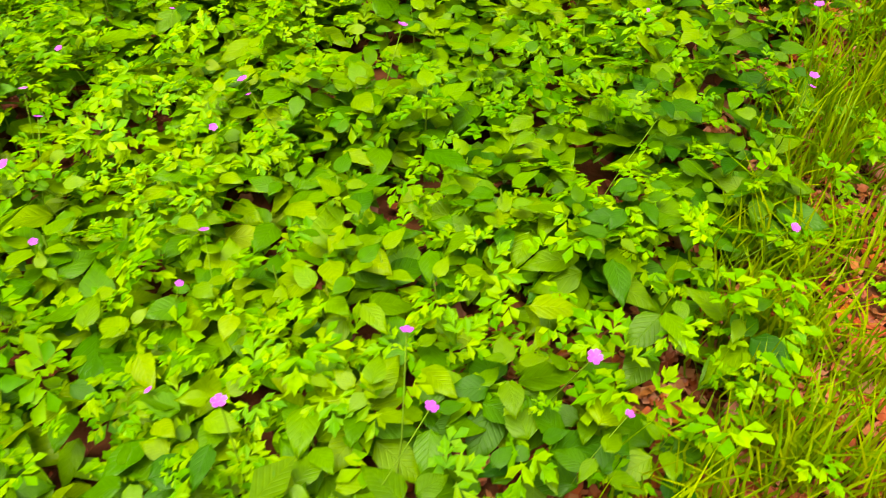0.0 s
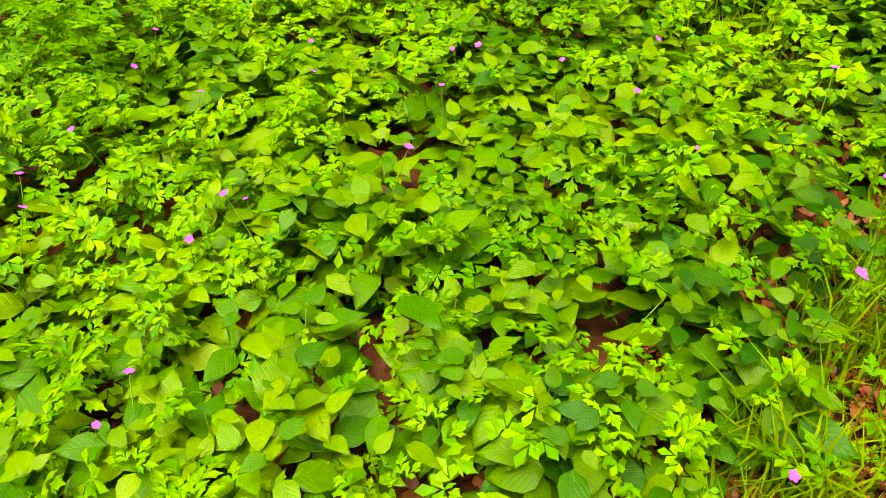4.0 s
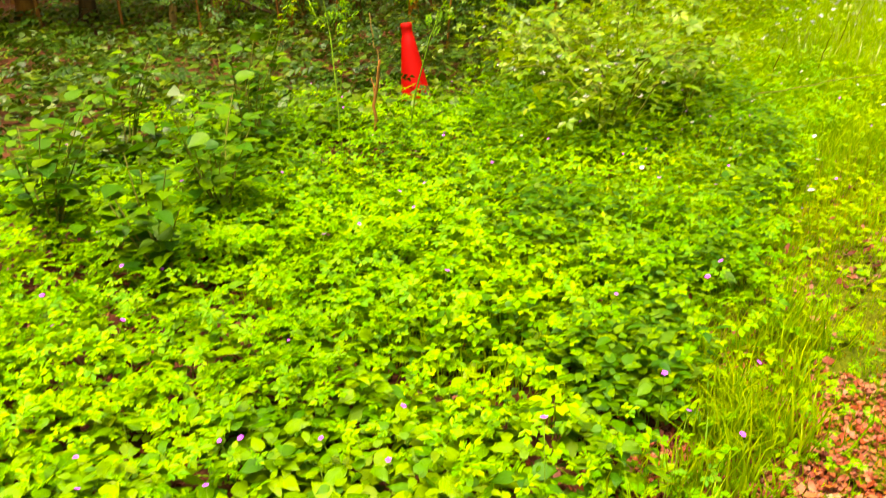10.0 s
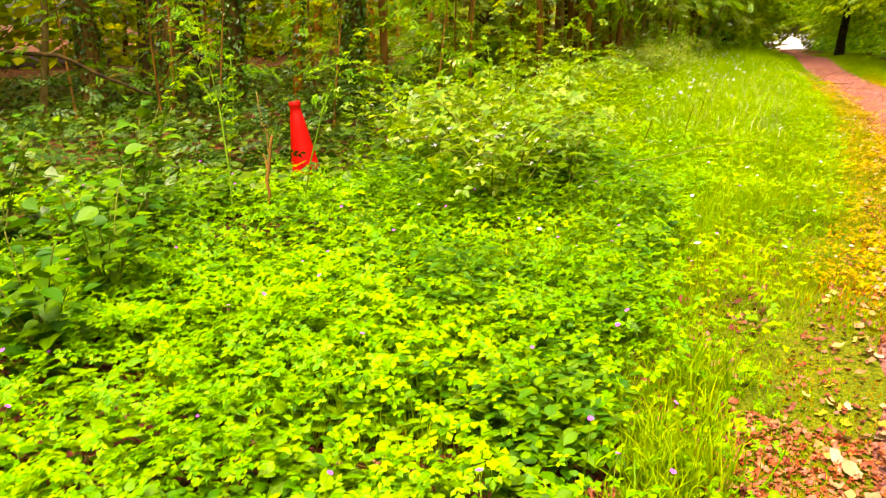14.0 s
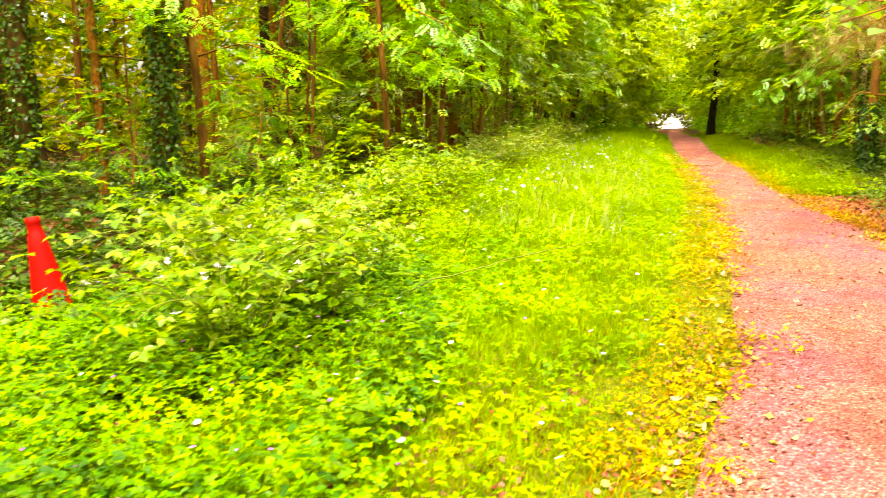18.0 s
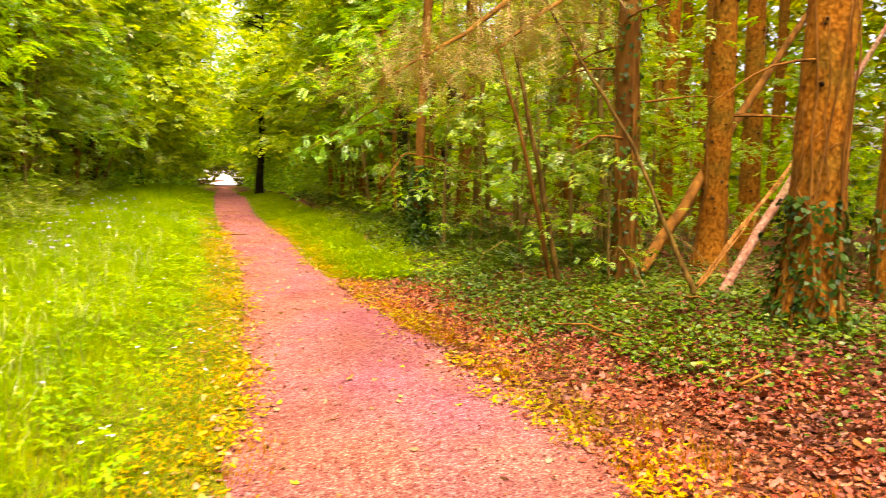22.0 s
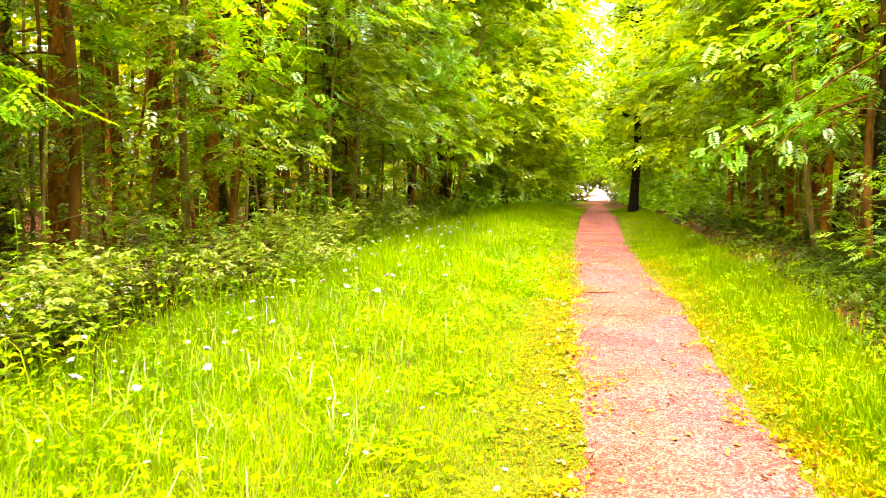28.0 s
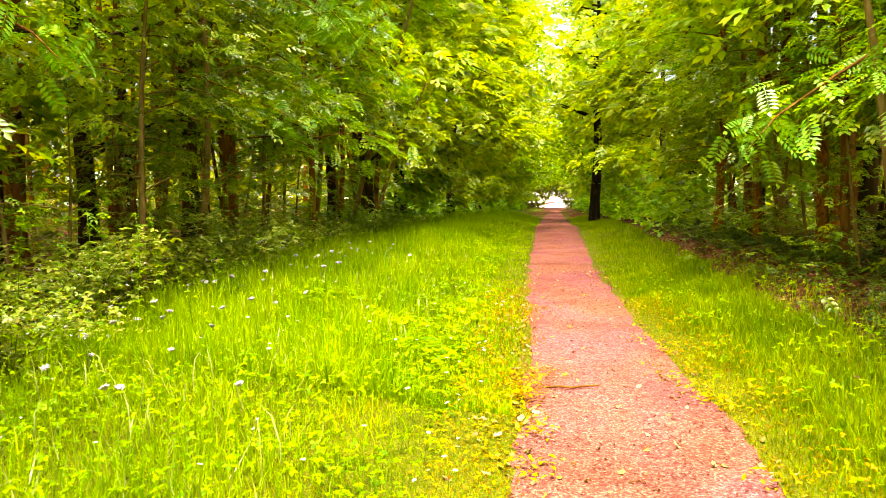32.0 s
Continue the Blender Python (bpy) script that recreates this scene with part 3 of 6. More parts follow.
def path_material():
    m, n, l, b = shader("trodden_grit")
    chips = noise_fac(n, l, 75, kind="ShaderNodeTexVoronoi")
    grain = noise_fac(n, l, 60, 8)
    c = ramp(n, l, grain, [(0.30, (0.095, 0.030, 0.030)), (0.42, (0.17, 0.066, 0.062)), (0.54, (0.235, 0.108, 0.090)), (0.67, (0.37, 0.245, 0.22))])
    c = mix(n, l, 0.6, c, ramp(n, l, chips, [(0.1, (1.35, 1.3, 1.3)), (0.5, (0.6, 0.5, 0.5))]), "MULTIPLY")
    c = mix(n, l, 1.0, c, ramp(n, l, noise_fac(n, l, 1.1, 4), [(0.32, (0.80, 0.64, 0.62)), (0.52, (1.0, 0.92, 0.89)), (0.7, (1.1, 1.08, 1.04))]), "MULTIPLY")
    c = mix(n, l, 1.0, c, ramp(n, l, noise_fac(n, l, 0.9, 6, (1.0, 0.6, 1.0)), [(0.36, (1.02, 0.84, 1.10)), (0.47, (1.02, 0.97, 1.02)), (0.53, (1.02, 1.0, 0.90)), (0.64, (1.0, 0.90, 0.70))]), "MULTIPLY")
    c = mix(n, l, 0.8, c, ramp(n, l, noise_fac(n, l, 19, 5), [(0.34, (0.62, 0.5, 0.48)), (0.5, (1.0, 0.97, 0.95)), (0.68, (1.15, 1.2, 1.2))]), "MULTIPLY")
    l.new(c, b.inputs["Base Color"])
    b.inputs["Roughness"].default_value, b.inputs["Specular IOR Level"].default_value = 0.9, 0.06
    bump(n, l, b, grain, 0.9, 0.02)
    return m


PATH = path_material()
ys = np.concatenate([np.arange(-8, 40, 0.08), np.arange(40, 80, 0.4), np.arange(80, 176, 4)])
u = np.linspace(0, 1, 22)
ragL = np.array([noise.noise((0.0, y * 1.7, 0.3)) * 0.14 + noise.noise((0.0, y * 6.0, 0.9)) * 0.09 for y in ys])
ragR = np.array([noise.noise((5.0, y * 1.1, 0.3)) * (0.13 if y > 15 else 0.30) + noise.noise((5.0, y * 6.0, 0.9)) * 0.05 for y in ys])
XL, XR = left_edge(ys) + ragL - 0.05, right_edge(ys) + ragR + 0.05
PX = XL[:, None] + (XR - XL)[:, None] * u[None]
PYY = np.repeat(ys[:, None], len(u), axis=1)
PZ = land(PX, PYY) + 0.012 - 0.03 * (2 * np.abs(u - 0.5))[None] ** 6 + 0.0015 * np.sin(5 * PX + 3 * PYY) * np.sin(4 * PYY)
sheet("path", PX, PYY, PZ, PATH, "trodden pinkish grit footpath strewn with leaves", "path")

TURF = surface("turf", [(0.3, (0.0528, 0.0748, 0.00088)), (0.55, (0.1408, 0.1672, 0.00264)), (0.75, (0.2464, 0.2376, 0.00704))], 60, 8, relief=1.0, large=(2.5, (0.8, 0.9, 0.8), (1.15, 1.05, 1.0)))
ys = np.concatenate([np.arange(2.6, 44, 0.2), np.arange(44, 176, 3)])
for side, name in ((-1, "verge_grass_bank"), (1, "verge_shaded")):
    ys2 = ys if side < 0 else ys[ys > 17.6]
    near = (left_edge(ys2) + 0.10) if side < 0 else (right_edge(ys2) - 0.10)
    far = (left_wood(ys2) - 0.2) if side < 0 else (right_wood(ys2) - 0.2)
    wig = np.array([noise.noise((3.0 * side, y * 1.3, 0.1)) * 0.22 for y in ys2])
    VX = (near + wig * 0.5)[:, None] + (far - near + wig)[:, None] * np.linspace(0, 1, 14)[None]
    if side > 0:
        VX[0] = VX[0, 0] + 0.05 * np.arange(14)
    else:
        VX = VX[:, ::-1]
    VY = np.repeat(ys2[:, None], 14, axis=1)
    sheet(name, VX, VY, land(VX, VY) + 0.004, TURF, "mossy turf under long verge grass", "verge")


# ---- grass ----
def blades(n, x, y, h, w, kind="blade", lean=1.05):
    yaw = uni(0, 2 * np.pi, n)
    return spread(kind, on_land(x, y, -0.02), yaw, uni(np.pi / 2 - lean - 0.3, np.pi / 2 + 0.1, n), uni(-0.4, 0.4, n), h, w)


def grass(name, n, y0, y1, side, h0, h1, width, kind, label, material=GRASS, power=1.0, x0=0.0, x1=1.0):
    """Grass of one side of the path between y0 and y1, thinner with distance."""
    y = y0 + (y1 - y0) * rng.random(n) ** power
    k = x0 + (x1 - x0) * rng.random(n)
    if side < 0:
        x = left_edge(y) + 0.02 + (left_wood(y) - left_edge(y) - 0.4) * k
    else:
        x = right_edge(y) + (right_wood(y) + 0.2 - right_edge(y)) * k
    tall = h0 + (h1 - h0) * smooth01(k * 2.2) * uni(0.5, 1.15, n)
    patch = np.array([noise.noise((a * 1.1, b * 1.1, 0.0)) for a, b in zip(x, y)])
    tall *= 1 + 0.5 * patch
    keep = (y > 7) | (x > -1.1 - 0.25 * (7 - y)) & (rng.random(n) < (y - 1.0) / 3.2) if side < 0 else np.ones(n, dtype=bool)
    ragged = np.array([noise.noise((a * 2.3, b * 2.3, 1.0)) for a, b in zip(x, y)])
    if material is DRY_GRASS:
        x = x - side * np.abs(rng.normal(0, 0.09, n))
    keep &= (x < left_edge(y) + 0.06 + 0.30 * ragged + 0.2 * (material is DRY_GRASS)) | (side > 0)
    x, y, tall = x[keep], y[keep], tall[keep]
    v, f = blades(len(x), x, y, tall, width * uni(0.7, 1.3, len(x)), kind)
    return tagged(raw(name, v, [f], material), label, "grass", kind="stuff")


grass("verge_grass", 105000, 2.2, 26, -1, 0.05, 0.19, 0.0068, "blade", "bright yellow-green long grass beside the path", power=1.25)
grass("verge_grass", 60000, 24, 80, -1, 0.08, 0.38, 0.022, "tip", "bright yellow-green long grass along the far verge", power=1.6)
grass("verge_grass", 30000, 17.4, 33, 1, 0.04, 0.20, 0.010, "blade", "green grass strip between path and wood", SHADE_GRASS, power=1.2, x1=0.75)
grass("verge_grass", 22000, 30, 80, 1, 0.06, 0.20, 0.022, "tip", "green grass strip along the far path", SHADE_GRASS, power=1.6, x1=0.8)
grass("tall_grass", 8000, 5.0, 34, -1, 0.15, 0.31, 0.0048, "arch", "long arching grass with pale shining blades", power=1.1, x0=0.15)
grass("tall_grass", 3500, 18.5, 33, 1, 0.12, 0.30, 0.007, "arch", "long arching grass beside the wood", SHADE_GRASS, power=1.1)
n = 2700
k = rng.integers(0, 80, n)
tuft_y = uni(0.5, 3.4, 80)
tuft_x = np.interp(tuft_y, [0.8, 1.45, 2.2, 3.4], [-0.05, -0.26, -0.34, -0.45]) + np.abs(rng.normal(0.0, 0.17, 80)) - 0.05
x, y = tuft_x[k] + rng.normal(0, 0.035, n), tuft_y[k] + rng.normal(0, 0.035, n)
tagged(raw("grass_tufts", *(lambda q: (q[0], [q[1]]))(blades(n, x, y, uni(0.10, 0.26, n), np.full(n, 0.006), "arch", 0.9)), SHADE_GRASS), "green grass tufts between herbs and fallen leaves", "grass", kind="stuff")
grass("worn_grass", 28000, 1.8, 32, -1, 0.04, 0.10, 0.009, "blade", "short yellowed grass at the path's edge", DRY_GRASS, 1.1, -0.08, 0.10)
grass("edge_grass", 22000, 4.0, 30, -1, 0.05, 0.10, 0.0075, "blade", "yellow-green short grass running into the path's edge", EDGE_GRASS, 1.2, -0.03, 0.30)
grass("edge_grass", 9000, 17.4, 30, 1, 0.05, 0.12, 0.009, "blade", "yellow-green short grass running into the path's edge", EDGE_GRASS, 1.2, -0.05, 0.30)
grass("worn_grass", 13000, 6.0, 30, -1, 0.03, 0.09, 0.009, "blade", "short orange-yellow grass fringing the path", DRY_GRASS, 1.1, -0.10, 0.05)
grass("worn_grass", 10000, 8.0, 30, 1, 0.03, 0.10, 0.009, "blade", "short yellowed grass at the path's edge", DRY_GRASS, 1.1, -0.06, 0.22)


def clover(name, n, y0, y1, side, size, label, power=1.2, reach=1.0):
    """Small round-leaved plants among the grass."""
    y = y0 + (y1 - y0) * rng.random(n) ** power
    k = rng.random(n) ** 0.9 * reach - 0.03 * (reach < 1)
    if side < 0:
        x = left_edge(y) + 0.02 + (left_wood(y) - left_edge(y)) * k
    else:
        x = right_edge(y) + (right_wood(y) + 0.4 - right_edge(y)) * k
    patch = np.array([noise.noise((a * 1.6, b * 1.6, 3.0)) for a, b in zip(x, y)])
    keep = ((x < left_edge(y) + 0.1) | (side > 0)) & ((reach < 1) | (k > 0.10 + 0.08 * patch)) & (rng.random(n) < np.clip((0.45 if reach == 1.0 else 0.8) + 1.2 * patch, 0.05, 1))
    x, y, k = x[keep], y[keep], k[keep]
    n = len(x)
    s = size * uni(0.6, 1.4, n)
    v, f = spread("trifoliate", on_land(x, y, uni(0.02, 0.22, n) * smooth01(k * 3 + 0.2)), uni(0, 2 * np.pi, n), uni(-0.5, 0.3, n), rng.normal(0, 0.3, n), s, s)
    return tagged(raw(name, v, [f], CLOVER if reach == 1.0 else EDGE_LEAF), label, "herbs", kind="stuff")


n = 3200
y = uni(11, 35, n)
x = left_wood(y) + rng.normal(0.3, 0.65, n)
v, f = blades(n, x, y, uni(0.3, 0.65, n), uni(0.004, 0.007, n), "arch", 0.5)
tagged(raw("seeding_grass", v, [f], GRASS), "tall pale grass stems where verge meets brambles", "grass", kind="stuff")
clover("verge_herbs", 52000, 2.5, 28, -1, 0.05, "bright clover-like leaves among the verge grass")
clover("edge_herbs", 6500, 5.0, 30, -1, 0.034, "small yellow-green leaves creeping along the path's edge", 1.2, 0.16)
clover("edge_herbs", 3500, 8, 30, 1, 0.034, "small yellow-green leaves creeping along the path's edge", 1.2, 0.25)
clover("verge_herbs", 15000, 25, 60, -1, 0.10, "bright leaves among the far verge grass", 1.5)
clover("verge_herbs", 9000, 17, 35, 1, 0.055, "small green leaves among the shaded grass")


# ---- fallen leaves ----
def litter(name, x, y, size, material, label, dz=0.0):
    n = len(x)
    v, f = spread("curl", on_land(x, y, dz), uni(0, 2 * np.pi, n), uni(-0.6, 0.6, n), uni(-0.7, 0.7, n), size * uni(0.6, 1.4, n), size * uni(0.5, 1.2, n))
    return tagged(raw(name, v, [f], material), label, "leaf litter", kind="stuff")


n = 31000
y = uni(3.0, 19.2, n)
k = rng.random(n)
x = right_edge(y) - 0.30 + (right_wood(y) + 1.5 - right_edge(y)) * k
keep = (rng.random(n) < np.clip((19.2 - y) / 2.8, 0, 1) ** 1.5) & (rng.random(n) < np.clip(k * 6, 0.15, 1))
litter("leaf_litter", x[keep], y[keep], 0.036, EDGE_LITTER, "red-brown fallen leaves banked beside the path", 0.012)
n = 16000
y = uni(7.0, 14.0, n)
x = right_wood(y) + uni(0.2, 5.0, n)
litter("leaf_litter", x, y, 0.05, LITTER, "brown leaf litter on the bank", 0.012)
n = 15000
y = uni(4.0, 42.0, n)
x = right_wood(y) + uni(-0.7, 6.0, n)
litter("leaf_litter", x, y, 0.07, LITTER, "brown leaf litter on the wood's floor", 0.01)
n = 3000
y = uni(-0.6, 2.5, n)
x = herb_edge(y) - 0.25 + 0.95 * rng.random(n)
litter("leaf_litter", x, y, 0.036, EDGE_LITTER, "reddish fallen leaves lying along the herbs", 0.02)
n = 15000
y = uni(-0.6, 3.2, n)
x = uni(-0.5, 0.75, n)
litter("leaf_litter", x, y, 0.024, EDGE_LITTER, "red-brown leaf scraps at the edge of the herbs", 0.014)
n = 1000
y = uni(2.0, 7.5, n)
x = left_edge(y) - 0.25 + 0.8 * rng.random(n) ** 1.5
litter("leaf_litter", x, y, 0.028, LITTER, "red-brown fallen leaves at the edge of the herbs", 0.016)
n = 6500
y = uni(-1.0, 6.5, n)
x = uni(-4.0, -0.2, n)
litter("leaf_litter", x, y, 0.04, LITTER, "brown fallen leaves under the low herbs", 0.012)
n = 6500
y = 1.0 + 34 * rng.random(n) ** 1.3
x = left_edge(y) + (right_edge(y) - left_edge(y)) * rng.random(n)
litter("path_leaves", x, y, 0.022, LITTER, "small brown leaf scraps on the path", 0.016)
n = 900
y = 1.0 + 34 * rng.random(n) ** 1.3
k = rng.random(n)
x = left_edge(y) + (right_edge(y) - left_edge(y)) * np.where(rng.random(n) < 0.5, k ** 3, 1 - k ** 3)
litter("path_leaves", x, y, 0.05, PALE_LITTER, "pale and yellow leaves strewn on the path", 0.016)
n = 620
y = uni(2.0, 30.0, n)
x = left_edge(y) + rng.normal(0.0, 0.13, n)
litter("path_leaves", x, y, 0.05, PALE_LITTER, "pale fallen leaves gathered along the path's edge", 0.018)
n = 4200
y = uni(7.0, 19.0, n)
k = rng.integers(0, 70, n)
tuft_y = uni(7.0, 19.0, 70)
tuft_x = right_edge(tuft_y) + np.abs(rng.normal(0.1, 0.5, 70))
x, y = tuft_x[k] + rng.normal(0, 0.09, n), tuft_y[k] + rng.normal(0, 0.11, n)
tagged(raw("grass_tufts", *(lambda q: (q[0], [q[1]]))(blades(n, x, y, uni(0.04, 0.12, n), np.full(n, 0.007), "blade", 1.0)), DRY_GRASS), "yellowish grass tufts among the fallen leaves", "grass", kind="stuff")
FIELD = surface("pale_field", [(0.3, (0.72, 0.70, 0.62)), (0.7, (0.82, 0.80, 0.74))], 0.5, 5, relief=0.2)
fx = np.array([[-44.0, -18.0, -10.0, 16.0], [-150.0, -40.0, 20.0, 120.0], [-2500.0, -300.0, 300.0, 2500.0]])
fy = np.repeat(np.array([[192.0], [400.0], [3900.0]]), 4, axis=1)
sheet("field", fx, fy, land(fx, fy) + 0.05, FIELD, "pale sunlit open field beyond the wood", "field")

# ---- trees ----
def thing(name, x, y, label, category, group="", dz=0.0):
    e = new(name)
    e.location = (x, y, float(land(x, y)) + dz)
    e.empty_display_size = 0.2
    return tagged(e, label, category, group)


def limb_curve(start, yaw, rise, length, droop, n=6):
    t = np.linspace(0, 1, n)
    d = np.array([math.cos(yaw), math.sin(yaw)])
    h = length * t
    z = start[2] + rise * length * t - droop * length * t * t
    return np.stack([start[0] + d[0] * h + 0.06 * length * np.sin(5 * t + yaw), start[1] + d[1] * h + 0.06 * length * np.cos(4 * t + yaw), z], axis=1)


def hugging_leaves(pts, rad, n, z0, z1, size, kind="ivy", thick=0.10):
    """Ivy leaves that cling round a stem between two heights."""
    z = z0 + (z1 - z0) * rng.random(n) ** 1.25
    a = uni(0, 2 * np.pi, n)
    cx, cy, r = np.interp(z, pts[:, 2], pts[:, 0]), np.interp(z, pts[:, 2], pts[:, 1]), np.interp(z, pts[:, 2], rad)
    r = r + np.abs(rng.normal(0, thick, n)) * (0.5 + 0.5 * np.sin(3 * a + 2 * z)) + 0.01
    p = np.stack([cx + r * np.cos(a), cy + r * np.sin(a), z], axis=1)
    return spread(kind, p, a - np.pi / 2 + uni(-0.6, 0.6, n), uni(-1.5, -0.3, n), uni(-0.5, 0.5, n), size * uni(0.6, 1.3, n), size * uni(0.6, 1.2, n))


def spruce_crown(seed):
    """Whorls of drooping needle sprays, high up."""
    global rng
    keep, rng = rng, np.random.default_rng(seed)
    n = 44
    z = uni(8.5, 18.0, n)
    a, r = uni(0, 2 * np.pi, n), (18.6 - z) * 0.23 * rng.random(n) ** 0.5
    p = np.stack([r * np.cos(a), r * np.sin(a), z], axis=1)
    v, f = spread("needles", p, a - np.pi / 2, uni(-0.6, 0.0, n), uni(-0.5, 0.5, n), uni(1.6, 2.6, n), uni(2.4, 4.0, n))
    rng = keep
    me_ob = raw("crown", v, [f], NEEDLE)
    me = me_ob.data
    bpy.data.objects.remove(me_ob)
    return me


CROWNS = [spruce_crown(s) for s in (1, 2, 3)]


def spruce(x, y, r, seed, height=17.0, ivy=0, knots=0, dead=0, creepers=0, lean=(0, 0), bark=None, label="tall straight spruce trunk with rough orange-brown bark", sides=14, ivy_top=5.0, ivy_thick=0.10):
    g = np.random.default_rng(seed)
    e = thing("spruce_tree", x, y, label, "tree", "trees of the wood")
    z = np.array([-0.15, 0.0, 0.12, 0.35, 0.8, 1.4, 2.1, 2.9, 3.8, 5, 6.5, 8.5, 11, 14, height])
    if sides > 12:
        z = np.concatenate([np.arange(-0.15, 5.0, 0.11), [5.5, 6.5, 8.5, 11, 14, height]])
    rad = r * np.interp(z, [-0.15, 0, 0.12, 0.35, 0.8, 3, 8, height], [1.75, 1.6, 1.4, 1.18, 1.06, 0.97, 0.75, 0.1])
    pts = np.stack([lean[0] * z + 0.05 * np.sin(0.7 * z + seed), lean[1] * z + 0.05 * np.cos(0.6 * z + seed), z], axis=1)
    v, f = tube(pts, rad, sides, 0.035, seed)
    raw("trunk", v, [f], bark or BARK, e, smooth=True)
    for i in range(creepers):
        k = np.linspace(0, 1, 14)
        zz = k * g.uniform(1.5, 4.5)
        a = g.uniform(0, 6.28) + np.cumsum(g.normal(0, 0.22, 14))
        rr = np.interp(zz, z, rad) + 0.012 + np.abs(g.normal(0, 0.012, 14))
        cv = np.stack([np.interp(zz, z, pts[:, 0]) + rr * np.cos(a), np.interp(zz, z, pts[:, 1]) + rr * np.sin(a), zz], axis=1)
        v, f = tube(cv, np.linspace(0.014, 0.005, 14), 5, 0.1, i)
        raw("ivy_stem", v, [f], BARK_BROWN, e)
    for i in range(knots):
        zz, a = g.uniform(0.7, 4.6), g.uniform(0, 2 * np.pi)
        rr = np.interp(zz, z, rad)
        c = np.array([np.interp(zz, z, pts[:, 0]), np.interp(zz, z, pts[:, 1]), zz])
        d = np.array([math.cos(a), math.sin(a), g.uniform(-0.1, 0.35)])
        ln = g.uniform(0.008, 0.045)
        s = g.uniform(0.010, 0.021)
        v, f = tube([c + d * (rr * 0.7), c + d * (rr + 0.012), c + d * (rr + ln)], [s * 1.7, s * 1.2, s * 0.6], 6, 0.1, i)
        raw("branch_stub", v, [f], BARK_DARK, e)
    for i in range(dead):
        zz, a = g.uniform(1.6, 6.5), g.uniform(0, 2 * np.pi)
        rr = np.interp(zz, z, rad)
        c = np.array([np.interp(zz, z, pts[:, 0]), np.interp(zz, z, pts[:, 1]), zz])
        cv = limb_curve(c, a, g.uniform(-0.1, 0.3), g.uniform(0.6, 1.9), g.uniform(0.0, 0.5))
        v, f = tube(cv, np.linspace(0.018, 0.004, 6), 5, 0.1, i)
        raw("dead_branch", v, [f], BARK_BROWN, e)
    if ivy:
        raw("ivy", *[(lambda q: (q[0], [q[1]]))(hugging_leaves(pts, rad, ivy * 2, 0.0, ivy_top, 0.06, "ivy", ivy_thick) if ivy_top < 5.5 else hugging_leaves(pts, rad, ivy * 2, 0.0, ivy_top, 0.06, "ivy", 0.10))][0], IVY if ivy_top < 5.5 else IVY_TRUNK, e, "dark green ivy climbing the bark")
    if x < left_wood(y) - 7 or x > right_wood(y) + 6.0:
        c = new("crown", CROWNS[seed % 3])
        c.parent = e
        c.rotation_euler = (0, 0, g.uniform(0, 6))
    return e


def broadleaf(name, seed, height, trunk_r, limbs, sprays, kind, size, material, bark, low=1.3, reach=(1.2, 3.2), bias=0.0, droop=0.45, label="", lean=(0.0, 0.0), ratio=1.0, tuck=0.75, taper=0.55):
    """A young broad-leaved tree at the origin: trunk, limbs and a crown of many leaf sprays."""
    global rng
    keep, rng = rng, np.random.default_rng(seed)
    e = new(name)
    tagged(e, label, "tree", "trees along the wood's edge")
    z = np.linspace(-0.1, height, 12)
    pts = np.stack([lean[0] * z + 0.10 * np.sin(0.8 * z + seed), lean[1] * z + 0.10 * np.cos(0.7 * z + seed * 2), z], axis=1)
    rad = trunk_r * np.interp(z / height, [0, 0.05, 0.5, 1], [1.35, 1.05, 0.7, 0.12])
    v, f = tube(pts, rad, 9, 0.04, seed)
    raw("trunk", v, [f], bark, e, smooth=True)
    lots = []
    for i in range(limbs):
        zz = low + (height * 0.97 - low) * (i + rng.random()) / limbs
        c = np.array([np.interp(zz, z, pts[:, 0]), np.interp(zz, z, pts[:, 1]), zz])
        yaw = rng.normal(0, 0.9) if rng.random() < bias else rng.uniform(0, 2 * np.pi)
        ln = rng.uniform(*reach) * (1.05 - taper * zz / height) * np.interp(zz, [low, 5.5], [tuck, 1.0])
        cv = limb_curve(c, yaw, rng.uniform(0.25, 0.7), ln, rng.uniform(0.5, 1.3) * droop)
        v, f = tube(cv, np.linspace(trunk_r * 0.28, 0.006, 6), 5, 0.08, seed + i)
        raw("limb", v, [f], bark, e)
        n = max(6, int(sprays * ln / 2.2))
        t = 0.25 + 0.8 * rng.random(n) ** 0.8
        k = np.clip(t, 0, 1) * 5
        lo = np.minimum(k.astype(int), 4)
        p = cv[lo] + (cv[lo + 1] - cv[lo]) * (k - lo)[:, None]
        wide = 0.16 * ln * (0.4 + t)
        p = p + np.stack([rng.normal(0, 1, n) * wide, rng.normal(0, 1, n) * wide, rng.normal(0, 0.10 * ln, n) - 0.04 * ln], axis=1)
        s = size * uni(0.65, 1.3, n)
        lots.append(spread(kind, p, yaw - np.pi / 2 + rng.normal(0, 0.9, n), uni(-0.75, 0.15, n), rng.normal(0, 0.35, n), s, s * ratio))
    v, f = gather(*lots)
    raw("crown", v, [f], material, e)
    rng = keep
    return e


def plant_tree(proto, x, y, turn, scale=1.0, label=""):
    m = Matrix.Translation((x, y, float(land(x, y)) - 0.05)) @ Matrix.Rotation(radians(turn), 4, "Z") @ Matrix.Scale(scale, 4)
    return tagged(copy_thing(proto, m), label)


def scrap(proto):
    for o in (*proto.children_recursive, proto):
        bpy.data.objects.remove(o)


